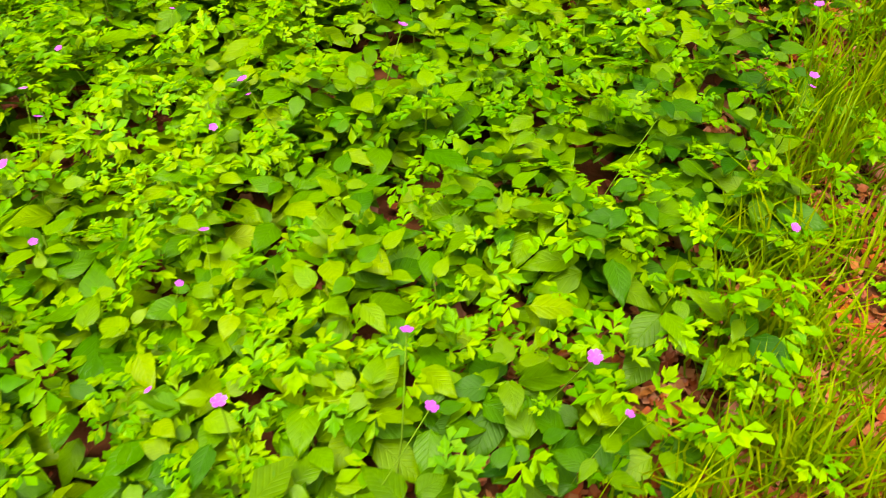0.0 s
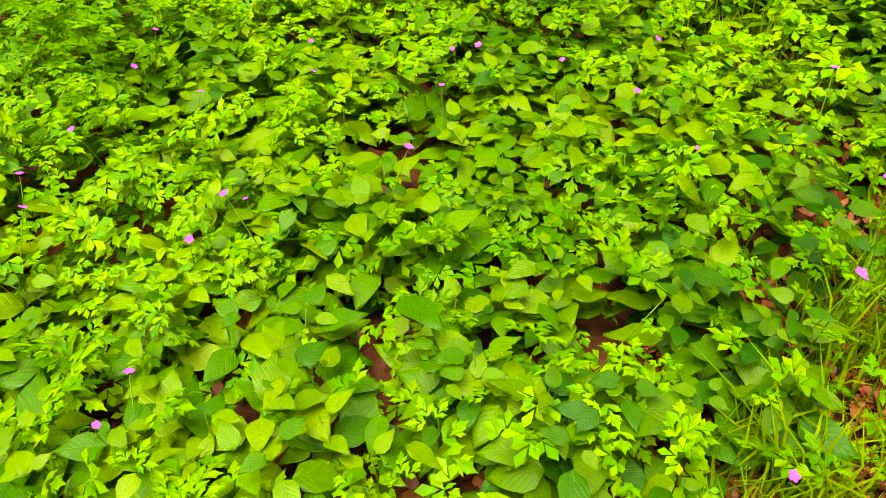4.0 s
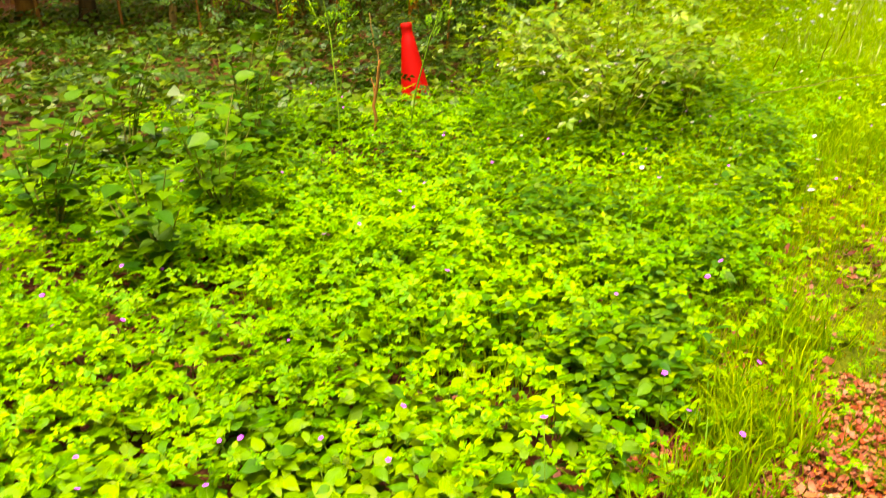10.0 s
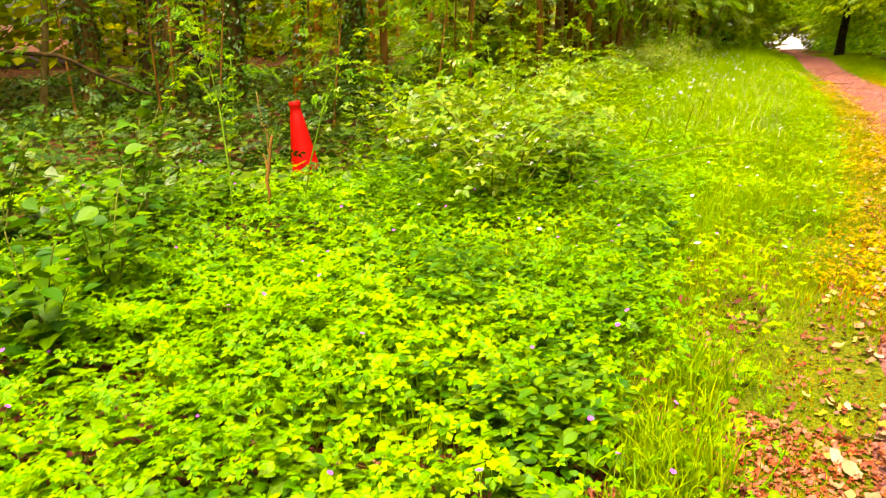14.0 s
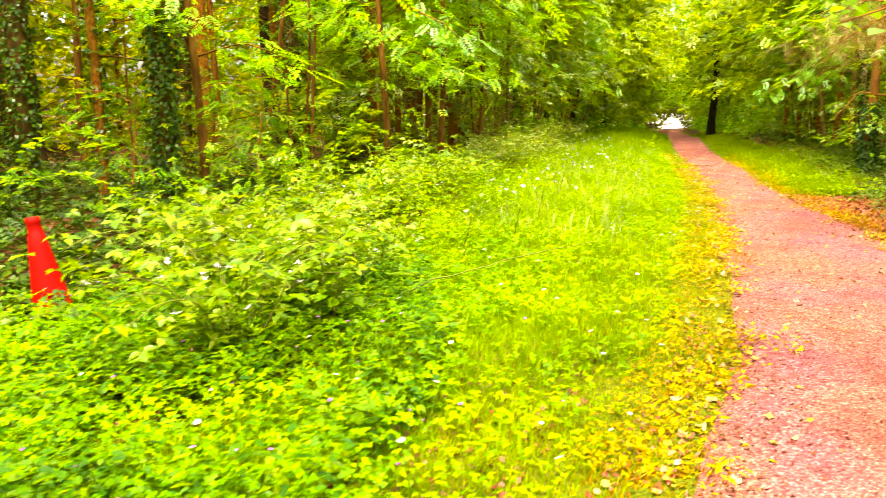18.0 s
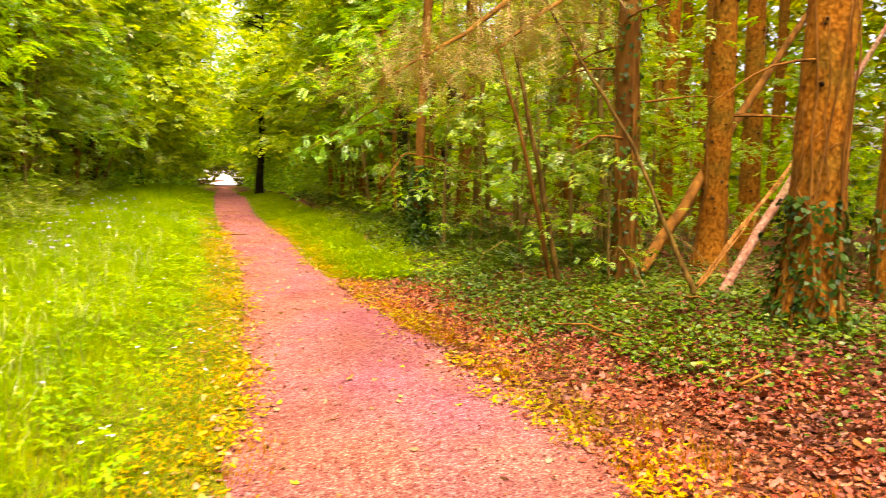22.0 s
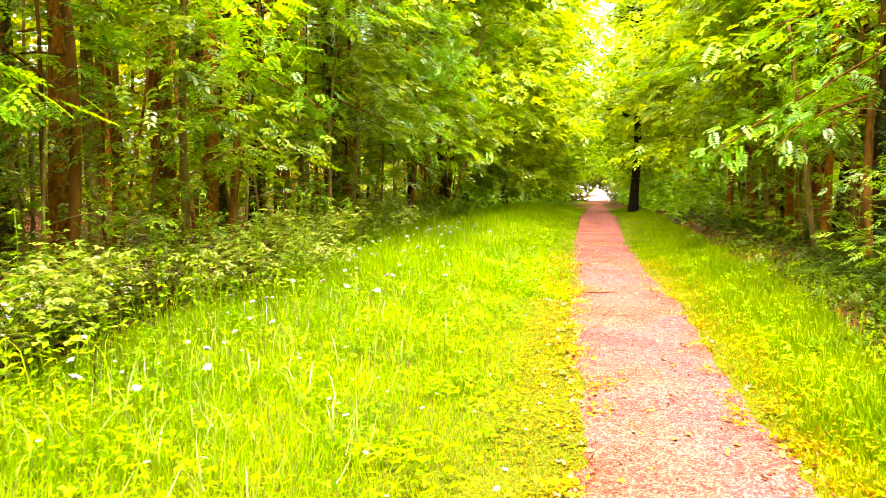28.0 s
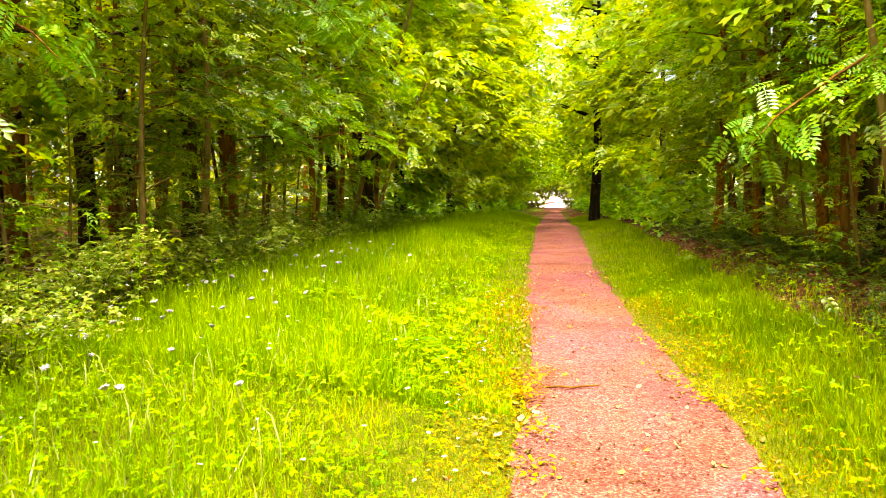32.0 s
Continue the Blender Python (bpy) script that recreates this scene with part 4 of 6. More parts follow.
# ---- the wood on the right: tall spruces close to the path ----
spruce(5.13, 12.1, 0.195, 11, ivy=420, knots=26, dead=9, creepers=16, ivy_top=1.1, label="stout spruce trunk with orange bark and dead ivy stems", sides=26)
spruce(6.89, 13.34, 0.085, 12, ivy=120, knots=8, dead=6, creepers=3, ivy_top=1.0)
spruce(6.45, 16.1, 0.165, 13, knots=60, dead=5, creepers=3, sides=22, label="straight spruce trunk dotted with dark branch stubs")
spruce(8.5, 18.5, 0.17, 14, knots=30, dead=5, sides=16)
spruce(4.7, 15.1, 0.14, 15, ivy=330, dead=14, creepers=8, ivy_top=4.5, sides=16, bark=BARK_BROWN, label="slim brown trunk wrapped in ivy")
spruce(7.16, 18.8, 0.12, 16, knots=6, dead=4)
spruce(6.2, 20.8, 0.15, 17, knots=4, dead=2)
spruce(9.7, 22.1, 0.17, 18)
spruce(7.24, 13.26, 0.15, 19, ivy=260, knots=18, dead=8, creepers=6, ivy_top=1.6, sides=18)
spruce(10.2, 15.5, 0.14, 20, knots=4, dead=4)
spruce(11.8, 18.1, 0.13, 21, dead=3)
spruce(9.6, 12.6, 0.16, 22, dead=3)
spruce(3.05, 20.2, 0.085, 23, ivy=1000, ivy_top=1.5, dead=6, bark=BARK_BROWN, ivy_thick=0.2, label="slender trunk thickly clothed in ivy at its foot")
spruce(4.6, 23.5, 0.14, 24, dead=5, bark=BARK_BROWN)
spruce(3.6, 27.2, 0.13, 25, dead=5, ivy=500, ivy_top=2.6, bark=BARK_DARK, label="dark ivy-clad trunk at the wood's edge")
for i, (xx, yy, rr) in enumerate([(3.3, 29.6, 0.07), (4.1, 31.0, 0.11), (3.0, 32.4, 0.09), (3.9, 34.2, 0.12), (2.6, 35.6, 0.08), (3.4, 37.5, 0.12), (2.3, 39.5, 0.1), (4.6, 28.4, 0.08)]):
    spruce(xx, yy, rr, 320 + i, dead=2, sides=9, bark=(BARK, BARK_BROWN)[i % 2], label="orange-brown trunk inside the wood beside the path")
g = np.random.default_rng(5)
for i in range(46):
    yy = g.uniform(3, 62)
    xx = float(right_wood(yy)) + 2.6 + g.uniform(0, 15)
    if 10 < yy < 19 and xx < 9.5:
        continue
    spruce(xx, yy, g.uniform(0.10, 0.21), 100 + i, dead=int(g.integers(0, 3)), sides=9, bark=BARK if g.random() < 0.6 else BARK_BROWN)

# ---- a dying spruce bough that hangs over the bank ----
def bough(pts, radii, sprays, kind, size, material, label, spread_by=0.30, hang=(-1.3, -0.3)):
    pts = np.array(pts, dtype=float)
    e = new("overhanging_bough")
    e.location = pts[0]
    tagged(e, label, "branch")
    q = pts - pts[0]
    v, f = tube(q, radii, 6, 0.06, 4)
    raw("wood", v, [f], BARK_BROWN, e)
    k = 0.25 * (len(q) - 1) + 0.75 * (len(q) - 1.001) * rng.random(sprays)
    lo = k.astype(int)
    p = q[lo] + (q[np.minimum(lo + 1, len(q) - 1)] - q[lo]) * (k - lo)[:, None] + rng.normal(0, spread_by, (sprays, 3)) * np.array([1, 1, 0.5])
    s = size * uni(0.6, 1.3, sprays)
    v, f = spread(kind, p, uni(0, 2 * np.pi, sprays), uni(hang[0], hang[1], sprays), rng.normal(0, 0.5, sprays), s, s * 1.2)
    raw("foliage", v, [f], material, e)
    return e


DYING = leaf_material("dying_needles", [(0.30, 0.32, 0.02), (0.46, 0.32, 0.10), (0.58, 0.42, 0.22), (0.28, 0.36, 0.02), (0.52, 0.36, 0.14)], 0.3, 0.7, depth=0.52)
bough([(4.65, 15.0, 5.0), (3.7, 14.2, 4.1), (2.8, 13.4, 3.25), (2.2, 12.9, 2.75), (1.8, 12.6, 2.5), (1.5, 12.4, 2.3)], [0.05, 0.04, 0.03, 0.02, 0.012, 0.006], 520, "needles", 0.26, DYING, "drooping spruce bough with yellow-brown dying needles")
bough([(4.65, 15.1, 4.5), (3.8, 14.2, 3.6), (3.0, 13.5, 3.05), (2.45, 13.0, 2.6)], [0.045, 0.035, 0.02, 0.008], 220, "needles", 0.30, DYING, "drooping spruce bough with yellow-brown dying needles")
spruce(4.9, 8.7, 0.15, 27, dead=2)
GLOSS = leaf_material("glossy_bough_leaf", [(0.06, 0.20, 0.004), (0.14, 0.34, 0.004), (0.24, 0.44, 0.006), (0.10, 0.27, 0.004)], 0.4, rough=0.25, depth=0.95, spec=0.6)
bough([(4.85, 8.65, 3.9), (3.4, 8.5, 3.5), (2.06, 8.34, 2.52), (1.64, 7.98, 2.32), (1.31, 7.66, 2.15), (1.04, 7.47, 2.05)], [0.03, 0.022, 0.014, 0.010, 0.007, 0.003], 60, "ovate", 0.10, GLOSS, "leafy bough of pale green leaves reaching over the path", 0.13, (-0.5, 0.1))
bough([(4.85, 8.65, 4.7), (3.0, 7.6, 4.0), (1.6, 6.75, 3.25), (0.72, 6.29, 2.8), (0.36, 6.11, 2.62), (-0.04, 5.93, 2.56), (-0.49, 5.82, 2.42), (-0.82, 5.76, 2.17)], [0.03, 0.026, 0.02, 0.014, 0.010, 0.008, 0.006, 0.003], 210, "ovate", 0.085, GLOSS, "leafy bough with dark twigs hanging over the verge", 0.16, (-0.9, 0.0))

ASH_SPRAY = leaf_material("ash_spray_leaf", [(0.09, 0.32, 0.01), (0.16, 0.44, 0.012), (0.26, 0.53, 0.02), (0.12, 0.38, 0.01)], 0.3, rough=0.28, depth=0.85, spec=0.7)
for pts, count in [([(3.5, 27.0, 3.6), (2.5, 26.7, 3.0), (1.7, 26.4, 2.5), (1.2, 26.2, 2.15), (0.95, 26.05, 1.85)], 46),
                   ([(3.5, 27.0, 3.0), (2.7, 26.4, 2.7), (2.1, 25.7, 2.35), (1.85, 25.1, 2.05)], 30),
                   ([(4.2, 25.0, 3.9), (3.2, 24.6, 3.4), (2.4, 24.2, 2.9), (1.9, 23.9, 2.5)], 30),
                   ([(-6.6, 29.3, 3.4), (-5.6, 29.2, 3.0), (-4.9, 29.1, 2.7), (-4.3, 29.0, 2.4)], 44),
                   ([(-7.2, 31.6, 4.6), (-6.4, 31.4, 4.2), (-5.7, 31.1, 3.8), (-5.1, 30.8, 3.4)], 40),
                   ([(-6.6, 25.2, 3.6), (-5.7, 24.9, 3.2), (-5.0, 24.6, 2.9), (-4.5, 24.3, 2.6)], 34),
                   ([(-6.8, 32.2, 5.6), (-5.9, 32.0, 5.2), (-5.1, 31.8, 4.7), (-4.5, 31.6, 4.1)], 60),
                   ([(-6.9, 34.4, 6.6), (-6.0, 34.2, 6.2), (-5.2, 34.0, 5.6), (-4.6, 33.8, 4.9)], 60),
                   ([(-7.0, 36.8, 5.4), (-6.1, 36.5, 5.0), (-5.3, 36.2, 4.4), (-4.8, 36.0, 3.7)], 60),
                   ([(-6.4, 30.4, 5.0), (-5.5, 30.2, 4.7), (-4.7, 30.0, 4.3), (-4.1, 29.8, 3.8)], 60),
                   ([(-5.6, 14.8, 3.6), (-4.7, 14.2, 3.2), (-4.0, 13.7, 2.9), (-3.5, 13.3, 2.55)], 44),
                   ([(-6.3, 18.4, 3.8), (-5.4, 18.0, 3.4), (-4.7, 17.6, 3.0), (-4.2, 17.3, 2.6)], 44)]:
    bough(pts, np.linspace(0.022, 0.004, len(pts)), count, "pinnate", 0.27, ASH_SPRAY, "drooping ash bough of paired shiny green leaflets", 0.22, (-1.0, -0.1))

# ---- the wood on the left: dark ivy-clad trunks ----
for i, (xx, yy, rr, iv) in enumerate([(-10.8, 8.8, 0.16, 450), (-9.6, 9.4, 0.165, 450), (-8.7, 9.8, 0.14, 800), (-6.95, 10.5, 0.13, 1200), (-8.0, 10.4, 0.07, 250),
                                      (-8.9, 17.0, 0.21, 350), (-9.4, 14.6, 0.16, 0), (-9.7, 17.6, 0.13, 0), (-10.2, 15.0, 0.14, 300), (-7.4, 25.6, 0.13, 0), (-9.15, 28.2, 0.115, 0), (-11.0, 29.0, 0.18, 200),
                                      (-11.1, 24.8, 0.2, 300), (-7.2, 17.6, 0.12, 0), (-8.9, 19.5, 0.2, 400), (-6.6, 21.2, 0.12, 0), (-7.9, 31.6, 0.14, 300), (-8.4, 34.0, 0.16, 0), (-8.5, 27.45, 0.13, 500)]):
    # Trunks with little ivy get orange bark, which stands for light on them.
    spruce(xx, yy, rr, 40 + i, ivy=int(iv * 1.9), dead=4, ivy_top=6.0, bark=BARK_OLIVE if iv >= 300 else BARK,
           label="dark trunk clothed in ivy inside the wood" if iv >= 300 else "brown conifer trunk with dead twigs inside the wood")
for i in range(20):
    yy = 19.0 + 0.95 * i + g.uniform(-0.4, 0.4)
    xx = float(left_wood(yy)) - 3.4 - 4.5 * ((i * 0.618) % 1.0)
    spruce(xx, yy, g.uniform(0.05, 0.10), 280 + i, dead=1, sides=10, bark=(BARK, BARK_BROWN, BARK_PALE)[i % 3], label="slender brown trunk close behind the brambles")
for i in range(64):
    yy = g.uniform(-6, 66)
    xx = float(left_wood(yy)) - 4.2 - g.uniform(0, 17)
    if yy < 17 and xx > -12.0:
        continue
    # Bark turns more orange from y 18 on to show those trunks as lit.
    spruce(xx, yy, g.uniform(0.08, 0.17), 200 + i, dead=int(g.integers(0, 3)), sides=9, bark=(BARK_DARK, BARK_BROWN)[int(g.integers(2))] if yy < 18 else (BARK_BROWN, BARK, BARK)[int(g.integers(3))], label="brown conifer trunk inside the shady wood")

# ---- young broad-leaved trees along both edges ----
ash = [broadleaf("ash_tree", 300 + s, 8.5, 0.07, 19, 52, "pinnate", 0.40, SPRAY, BARK_BROWN, 2.1, (1.4, 3.4), 0.5, 0.55, "young tree with drooping bright green compound leaves") for s in range(3)]
hazel = [broadleaf("hazel_tree", 320 + s, 7.5, 0.06, 20, 74, "twig", 0.29, SPRAY_SHADED, BARK_PALE, 1.3, (1.2, 3.0), 0.4, 0.5, "leafy young tree with small green leaves in shaded tones", (0.05, 0.03)) for s in range(3)]
tall = [broadleaf("oak_tree", 340 + s, 16.0, 0.18, 24, 62, "sprig", 0.40, CANOPY, BARK_DARK, 1.6, (2.8, 6.2), 0.6, 0.38, "tall leafy tree overhanging the path", tuck=0.4, taper=0.2) for s in range(3)]
for xx, yy, t, k, lot in [(-6.9, 11.2, 20, 1.0, ash), (-5.6, 14.8, 350, 1.0, ash), (-6.3, 18.4, 20, 1.05, ash), (-5.5, 22.0, 330, 0.9, hazel), (-6.6, 25.2, 10, 1.0, ash),
                          (-6.4, 29.3, 0, 1.0, hazel), (-7.2, 31.6, 20, 1.0, ash), (-7.0, 35.2, 340, 1.0, hazel), (-7.6, 38.5, 0, 1.1, ash), (-11.6, 8.4, 10, 1.0, hazel), (-12.5, 4.0, 30, 1.0, hazel),
                          (-5.2, 16.6, 10, 0.95, ash), (-5.6, 20.2, 0, 1.0, ash), (-7.8, 15.8, 60, 0.9, hazel), (-8.6, 22.4, 90, 0.9, hazel),
                          (5.4, 17.2, 170, 0.95, hazel), (4.8, 19.6, 190, 0.95, hazel), (4.7, 22.4, 180, 0.95, hazel), (4.2, 25.0, 170, 1.0, ash), (3.5, 27.0, 190, 1.0, ash), (3.9, 29.6, 180, 1.0, hazel),
                          (3.0, 31.0, 200, 0.9, ash), (2.8, 34.0, 180, 1.0, hazel), (2.6, 37.5, 160, 1.0, ash), (6.6, 20.2, 120, 0.8, hazel), (7.0, 26.0, 120, 0.9, hazel), (-5.9, 27.2, 0, 0.8, hazel), (-6.3, 33.4, 0, 1.0, ash), (-7.4, 41.5, 0, 1.1, ash), (3.3, 40.5, 180, 1.0, hazel), (3.1, 43.5, 180, 1.0, ash)]:
    plant_tree(lot[int(g.integers(3))], xx, yy, t + g.uniform(-25, 25), k * g.uniform(0.92, 1.08))
dark = broadleaf("oak_tree", 350, 15.0, 0.27, 24, 26, "sprig", 0.6, CANOPY, TRUNK_SILHOUETTE, 5.6, (2.6, 4.6), 0.0, 0.3, "leafy tree close beside the far path, trunk coloured as a silhouette")
plant_tree(dark, -1.62, 64.0, 0)
scrap(dark)
far = [broadleaf("oak_tree", 360 + s, 16.0, 0.2, 19, 52, "sprig", 0.75, CANOPY, BARK_DARK, 1.0, (2.8, 6.2), 0.6, 0.35, "tall leafy tree arching over the far path", tuck=0.42, taper=0.2) for s in range(3)]
for i in range(16):
    yy = 41 + i * 8.2
    lot = tall if yy < 48 else far
    plant_tree(lot[i % 3], float(left_wood(yy)) - 1.35 + g.uniform(-0.8, 0.8), yy, g.uniform(-40, 40), g.uniform(0.85, 1.1))
    plant_tree(lot[(i + 1) % 3], float(right_wood(yy)) + (2.9 if 40 < yy < 64 else 1.9) + g.uniform(-0.8, 0.8), yy + 3, 180 + g.uniform(-40, 40), g.uniform(0.85, 1.1))
for xx, yy, t in [(-8.8, 28.0, 0), (-9.5, 36.0, 0), (-9.8, 17.5, 20), (5.6, 30.5, 180), (5.2, 37.5, 180), (-15.0, 6.0, 10), (-9.6, 43.0, 10), (-12.5, 25.0, 0), (-13.0, 37.0, 10), (-10.6, 48.5, 0), (-10.0, 31.5, 20), (4.6, 34.0, 180), (4.4, 42.5, 180)]:
    plant_tree(tall[int(g.integers(3))], xx, yy, t, 0.95)
SHRUB = leaf_material("shrub_leaf", [(0.10, 0.28, 0.003), (0.20, 0.42, 0.004), (0.33, 0.50, 0.008), (0.13, 0.33, 0.003)], 0.45, rough=0.3, depth=0.95, spec=0.45)
FEATHER = leaf_material("feathery_leaf", [(0.06, 0.24, 0.003), (0.13, 0.36, 0.004), (0.24, 0.46, 0.006), (0.09, 0.29, 0.003)], 0.45, rough=0.5, depth=0.75, spec=0.08)
shrub = [broadleaf("shrub", 370 + q, 3.2, 0.028, 8, 60, "twig", 0.17, SHRUB, BARK_PALE, 0.25, (0.7, 1.5), 0.2, 0.45, "small-leaved shrub with thin stems under the trees", (0.06, 0.04), tuck=0.9, taper=0.4) for q in range(3)]
young = [broadleaf("young_ash", 380 + q, 2.4, 0.02, 7, 26, "pinnate", 0.24, FEATHER, BARK_BROWN, 0.5, (0.6, 1.3), 0.2, 0.4, "feathery green young tree among dark trunks", tuck=1.0, taper=0.4) for q in range(3)]
for q in shrub:
    tagged(q, category="shrub")
for xx, yy, t, k in [(-7.6, 8.4, 20, 0.85), (-8.8, 8.4, 80, 1.0), (-9.8, 7.6, 10, 0.95), (-6.4, 9.4, 0, 0.85), (-10.9, 7.2, 20, 1.05), (-5.4, 10.6, 0, 0.85), (-9.2, 8.8, 200, 1.1),
                     (-9.0, 12.4, 0, 1.5), (-10.6, 11.4, 30, 1.6), (-7.6, 12.6, 40, 1.3), (-8.2, 15.4, 10, 1.6), (-7.2, 14.2, 10, 1.4), (-6.2, 12.8, 0, 1.1), (-11.8, 6.4, 0, 1.3)]:
    plant_tree(young[int(g.integers(3))], xx, yy, t, k)
for xx, yy, t, k in [(4.3, 17.6, 200, 0.9), (5.3, 16.6, 150, 0.75), (3.4, 19.2, 180, 0.8), (4.2, 19.8, 170, 1.0), (3.3, 22.4, 180, 0.85), (4.0, 23.6, 160, 1.1), (5.8, 18.0, 200, 1.0), (3.4, 25.2, 180, 0.95),
                     (7.6, 17.6, 100, 1.0), (8.9, 16.8, 90, 1.0), (7.4, 19.4, 90, 1.1), (9.8, 17.4, 90, 1.1), (10.8, 16.0, 120, 1.0), (8.6, 14.6, 90, 0.8), (9.0, 21.0, 90, 1.3), (11.8, 20.0, 90, 1.4), (11.2, 13.8, 120, 1.1), (3.0, 30.4, 180, 0.9), (2.9, 32.5, 180, 1.0),
                     (-6.2, 24.6, 0, 1.0), (-6.8, 26.9, 10, 0.9), (-5.8, 21.6, 0, 1.0), (-6.9, 30.2, 0, 1.0), (-6.8, 33.0, 20, 1.1), (-7.2, 36.8, 0, 1.2), (5.0, 18.4, 200, 1.35), (4.7, 16.4, 180, 1.15), (5.7, 19.6, 160, 1.4), (4.6, 20.8, 170, 1.3), (6.3, 17.2, 100, 1.2), (5.0, 22.4, 160, 1.4), (4.0, 16.2, 200, 0.75), (3.9, 21.6, 170, 0.85), (4.4, 14.6, 150, 0.6), (-5.4, 19.6, 0, 0.85)]:
    plant_tree(shrub[int(g.integers(3))], xx, yy, t, k)
for p in shrub + young:
    scrap(p)
for p in ash + hazel + tall + far:
    scrap(p)


# ---- thin bare stems of coppice along both edges ----
def pole(seed):
    g2 = np.random.default_rng(seed)
    e = new("coppice_stem")
    tagged(e, "thin bare orange-brown stem with dead side twigs", "sapling", "thin stems at the wood's edge")
    z = np.linspace(-0.05, 6.0, 12)
    lean = g2.uniform(-0.16, 0.16, 2)
    pts = np.stack([lean[0] * z + 0.07 * np.sin(0.9 * z + seed), lean[1] * z + 0.07 * np.cos(1.1 * z + seed), z], axis=1)
    v, f = tube(pts, np.linspace(0.034, 0.012, 12), 7, 0.06, seed)
    raw("stem", v, [f], BARK_PALE if seed % 2 else BARK_BROWN, e, smooth=True)
    for i in range(2):
        zz, a = g2.uniform(0.7, 4.5), g2.uniform(0, 6.28)
        c = np.array([np.interp(zz, z, pts[:, 0]), np.interp(zz, z, pts[:, 1]), zz])
        cv = limb_curve(c, a, g2.uniform(0.1, 0.9), g2.uniform(0.4, 1.2), g2.uniform(0.1, 0.5))
        v, f = tube(cv, np.linspace(0.009, 0.002, 6), 4, 0.1, i)
        raw("twig", v, [f], BARK_BROWN, e)
    return e


poles = [pole(s) for s in range(6)]
for i in range(64):
    yy = g.uniform(13, 46)
    if i % 2:
        xx = float(left_wood(yy)) - g.uniform(1.0, 4.5)
    else:
        xx = float(right_wood(yy)) + g.uniform(1.0, 4.0)
        if yy < 16.5:
            continue
    copy_thing(poles[int(g.integers(6))], Matrix.Translation((xx, yy, float(land(xx, yy)))) @ Matrix.Rotation(g.uniform(0, 6.28), 4, "Z") @ Matrix.Scale(g.uniform(0.75, 1.35), 4))
for p in poles:
    scrap(p)


# ---- undergrowth inside the woods ----
def thicket(name, n_clumps, per, x_of, y0, y1, z0, z1, size, material, label, wide=0.9):
    y = uni(y0, y1, n_clumps)
    x = x_of(y, n_clumps)
    c = np.stack([x, y, land(x, y) + uni(z0, z1, n_clumps)], axis=1)
    p = np.repeat(c, per, axis=0) + np.concatenate([rng.normal(0, wide, (n_clumps * per, 2)), rng.normal(0, wide * 0.45, (n_clumps * per, 1))], axis=1)
    p[:, 2] = np.maximum(p[:, 2], land(p[:, 0], p[:, 1]) + 0.03)
    n = len(p)
    s = size * uni(0.6, 1.3, n)
    v, f = spread("twig", p, uni(0, 2 * np.pi, n), uni(-0.5, 0.3, n), rng.normal(0, 0.4, n), s, s)
    return tagged(raw(name, v, [f], material), label, "undergrowth", kind="stuff")


thicket("woodland_undergrowth", 60, 34, lambda y, n: left_wood(y) - uni(1.8, 6.5, n), 0, 13, 0.0, 0.4, 0.22, IVY, "low dark leafy plants at the foot of the wood", 0.6)
thicket("woodland_undergrowth", 100, 34, lambda y, n: left_wood(y) - uni(2.2, 8.0, n), 11, 45, 0.1, 1.2, 0.34, SPRAY_SHADED, "green undergrowth between the dark trunks")
thicket("woodland_undergrowth", 180, 20, lambda y, n: left_wood(y) - uni(6.0, 22.0, n), -6, 70, 0.3, 6.5, 0.44, WOODLEAF, "yellow-green foliage deep inside the wood", 1.3)
# The tree shade at the wood's foot comes from the darker leaf colour.
thicket("woodland_undergrowth", 80, 30, lambda y, n: right_wood(y) + uni(0.7, 3.0, n), 25, 54, 0.1, 0.9, 0.22, SPRAY_SHADED, "undergrowth at the foot of the trees, shade in its leaf colour", 0.7)
thicket("woodland_undergrowth", 90, 30, lambda y, n: right_wood(y) + uni(4.5, 12.0, n), 14, 55, 0.1, 2.5, 0.36, WOODGREEN, "green undergrowth among the spruces", 0.9)
thicket("woodland_undergrowth", 210, 18, lambda y, n: right_wood(y) + uni(7.0, 21.0, n), 2, 60, 0.2, 7.5, 0.6, WOODGREEN, "yellow-green foliage deep inside the wood", 1.3)


def far_leaves(name, n, x, y, z, size, label, material=WOODLEAF):
    p = np.stack([x, y, z], axis=1)
    v, f = spread("simple", p, uni(0, 2 * np.pi, n), uni(-0.8, 0.8, n), uni(-0.8, 0.8, n), size * uni(0.5, 1.4, n), size * uni(0.5, 1.2, n))
    return tagged(raw(name, v, [f], material), label, "far woods", kind="stuff")


n = 38000
yy = uni(-30, 190, n)
sd = np.where(rng.random(n) < 0.5, -1, 1)
far_leaves("far_woods", n, np.where(sd < 0, left_wood(yy) - 24, right_wood(yy) + 24) + rng.normal(0, 2.0, n), yy, uni(0, 16, n), 0.8, "dense far woodland foliage")
n = 105000
yy = uni(-10, 66, n)
sd = np.where(rng.random(n) < 0.5, -1, 1)
far_leaves("far_woods", n, np.where(sd < 0, left_wood(yy) - 20, right_wood(yy) + 19) + rng.normal(0, 1.6, n), yy, uni(0, 16, n), 0.45, "yellow-green foliage closing the wood")
n = 24000
yy = uni(42, 176, n)
sd = np.where(rng.random(n) < 0.5, -1, 1)
xx = np.where(sd < 0, left_wood(yy) - 0.5 - np.abs(rng.normal(0, 2.6, n)), right_wood(yy) - 0.1 + np.abs(rng.normal(0, 2.6, n)))
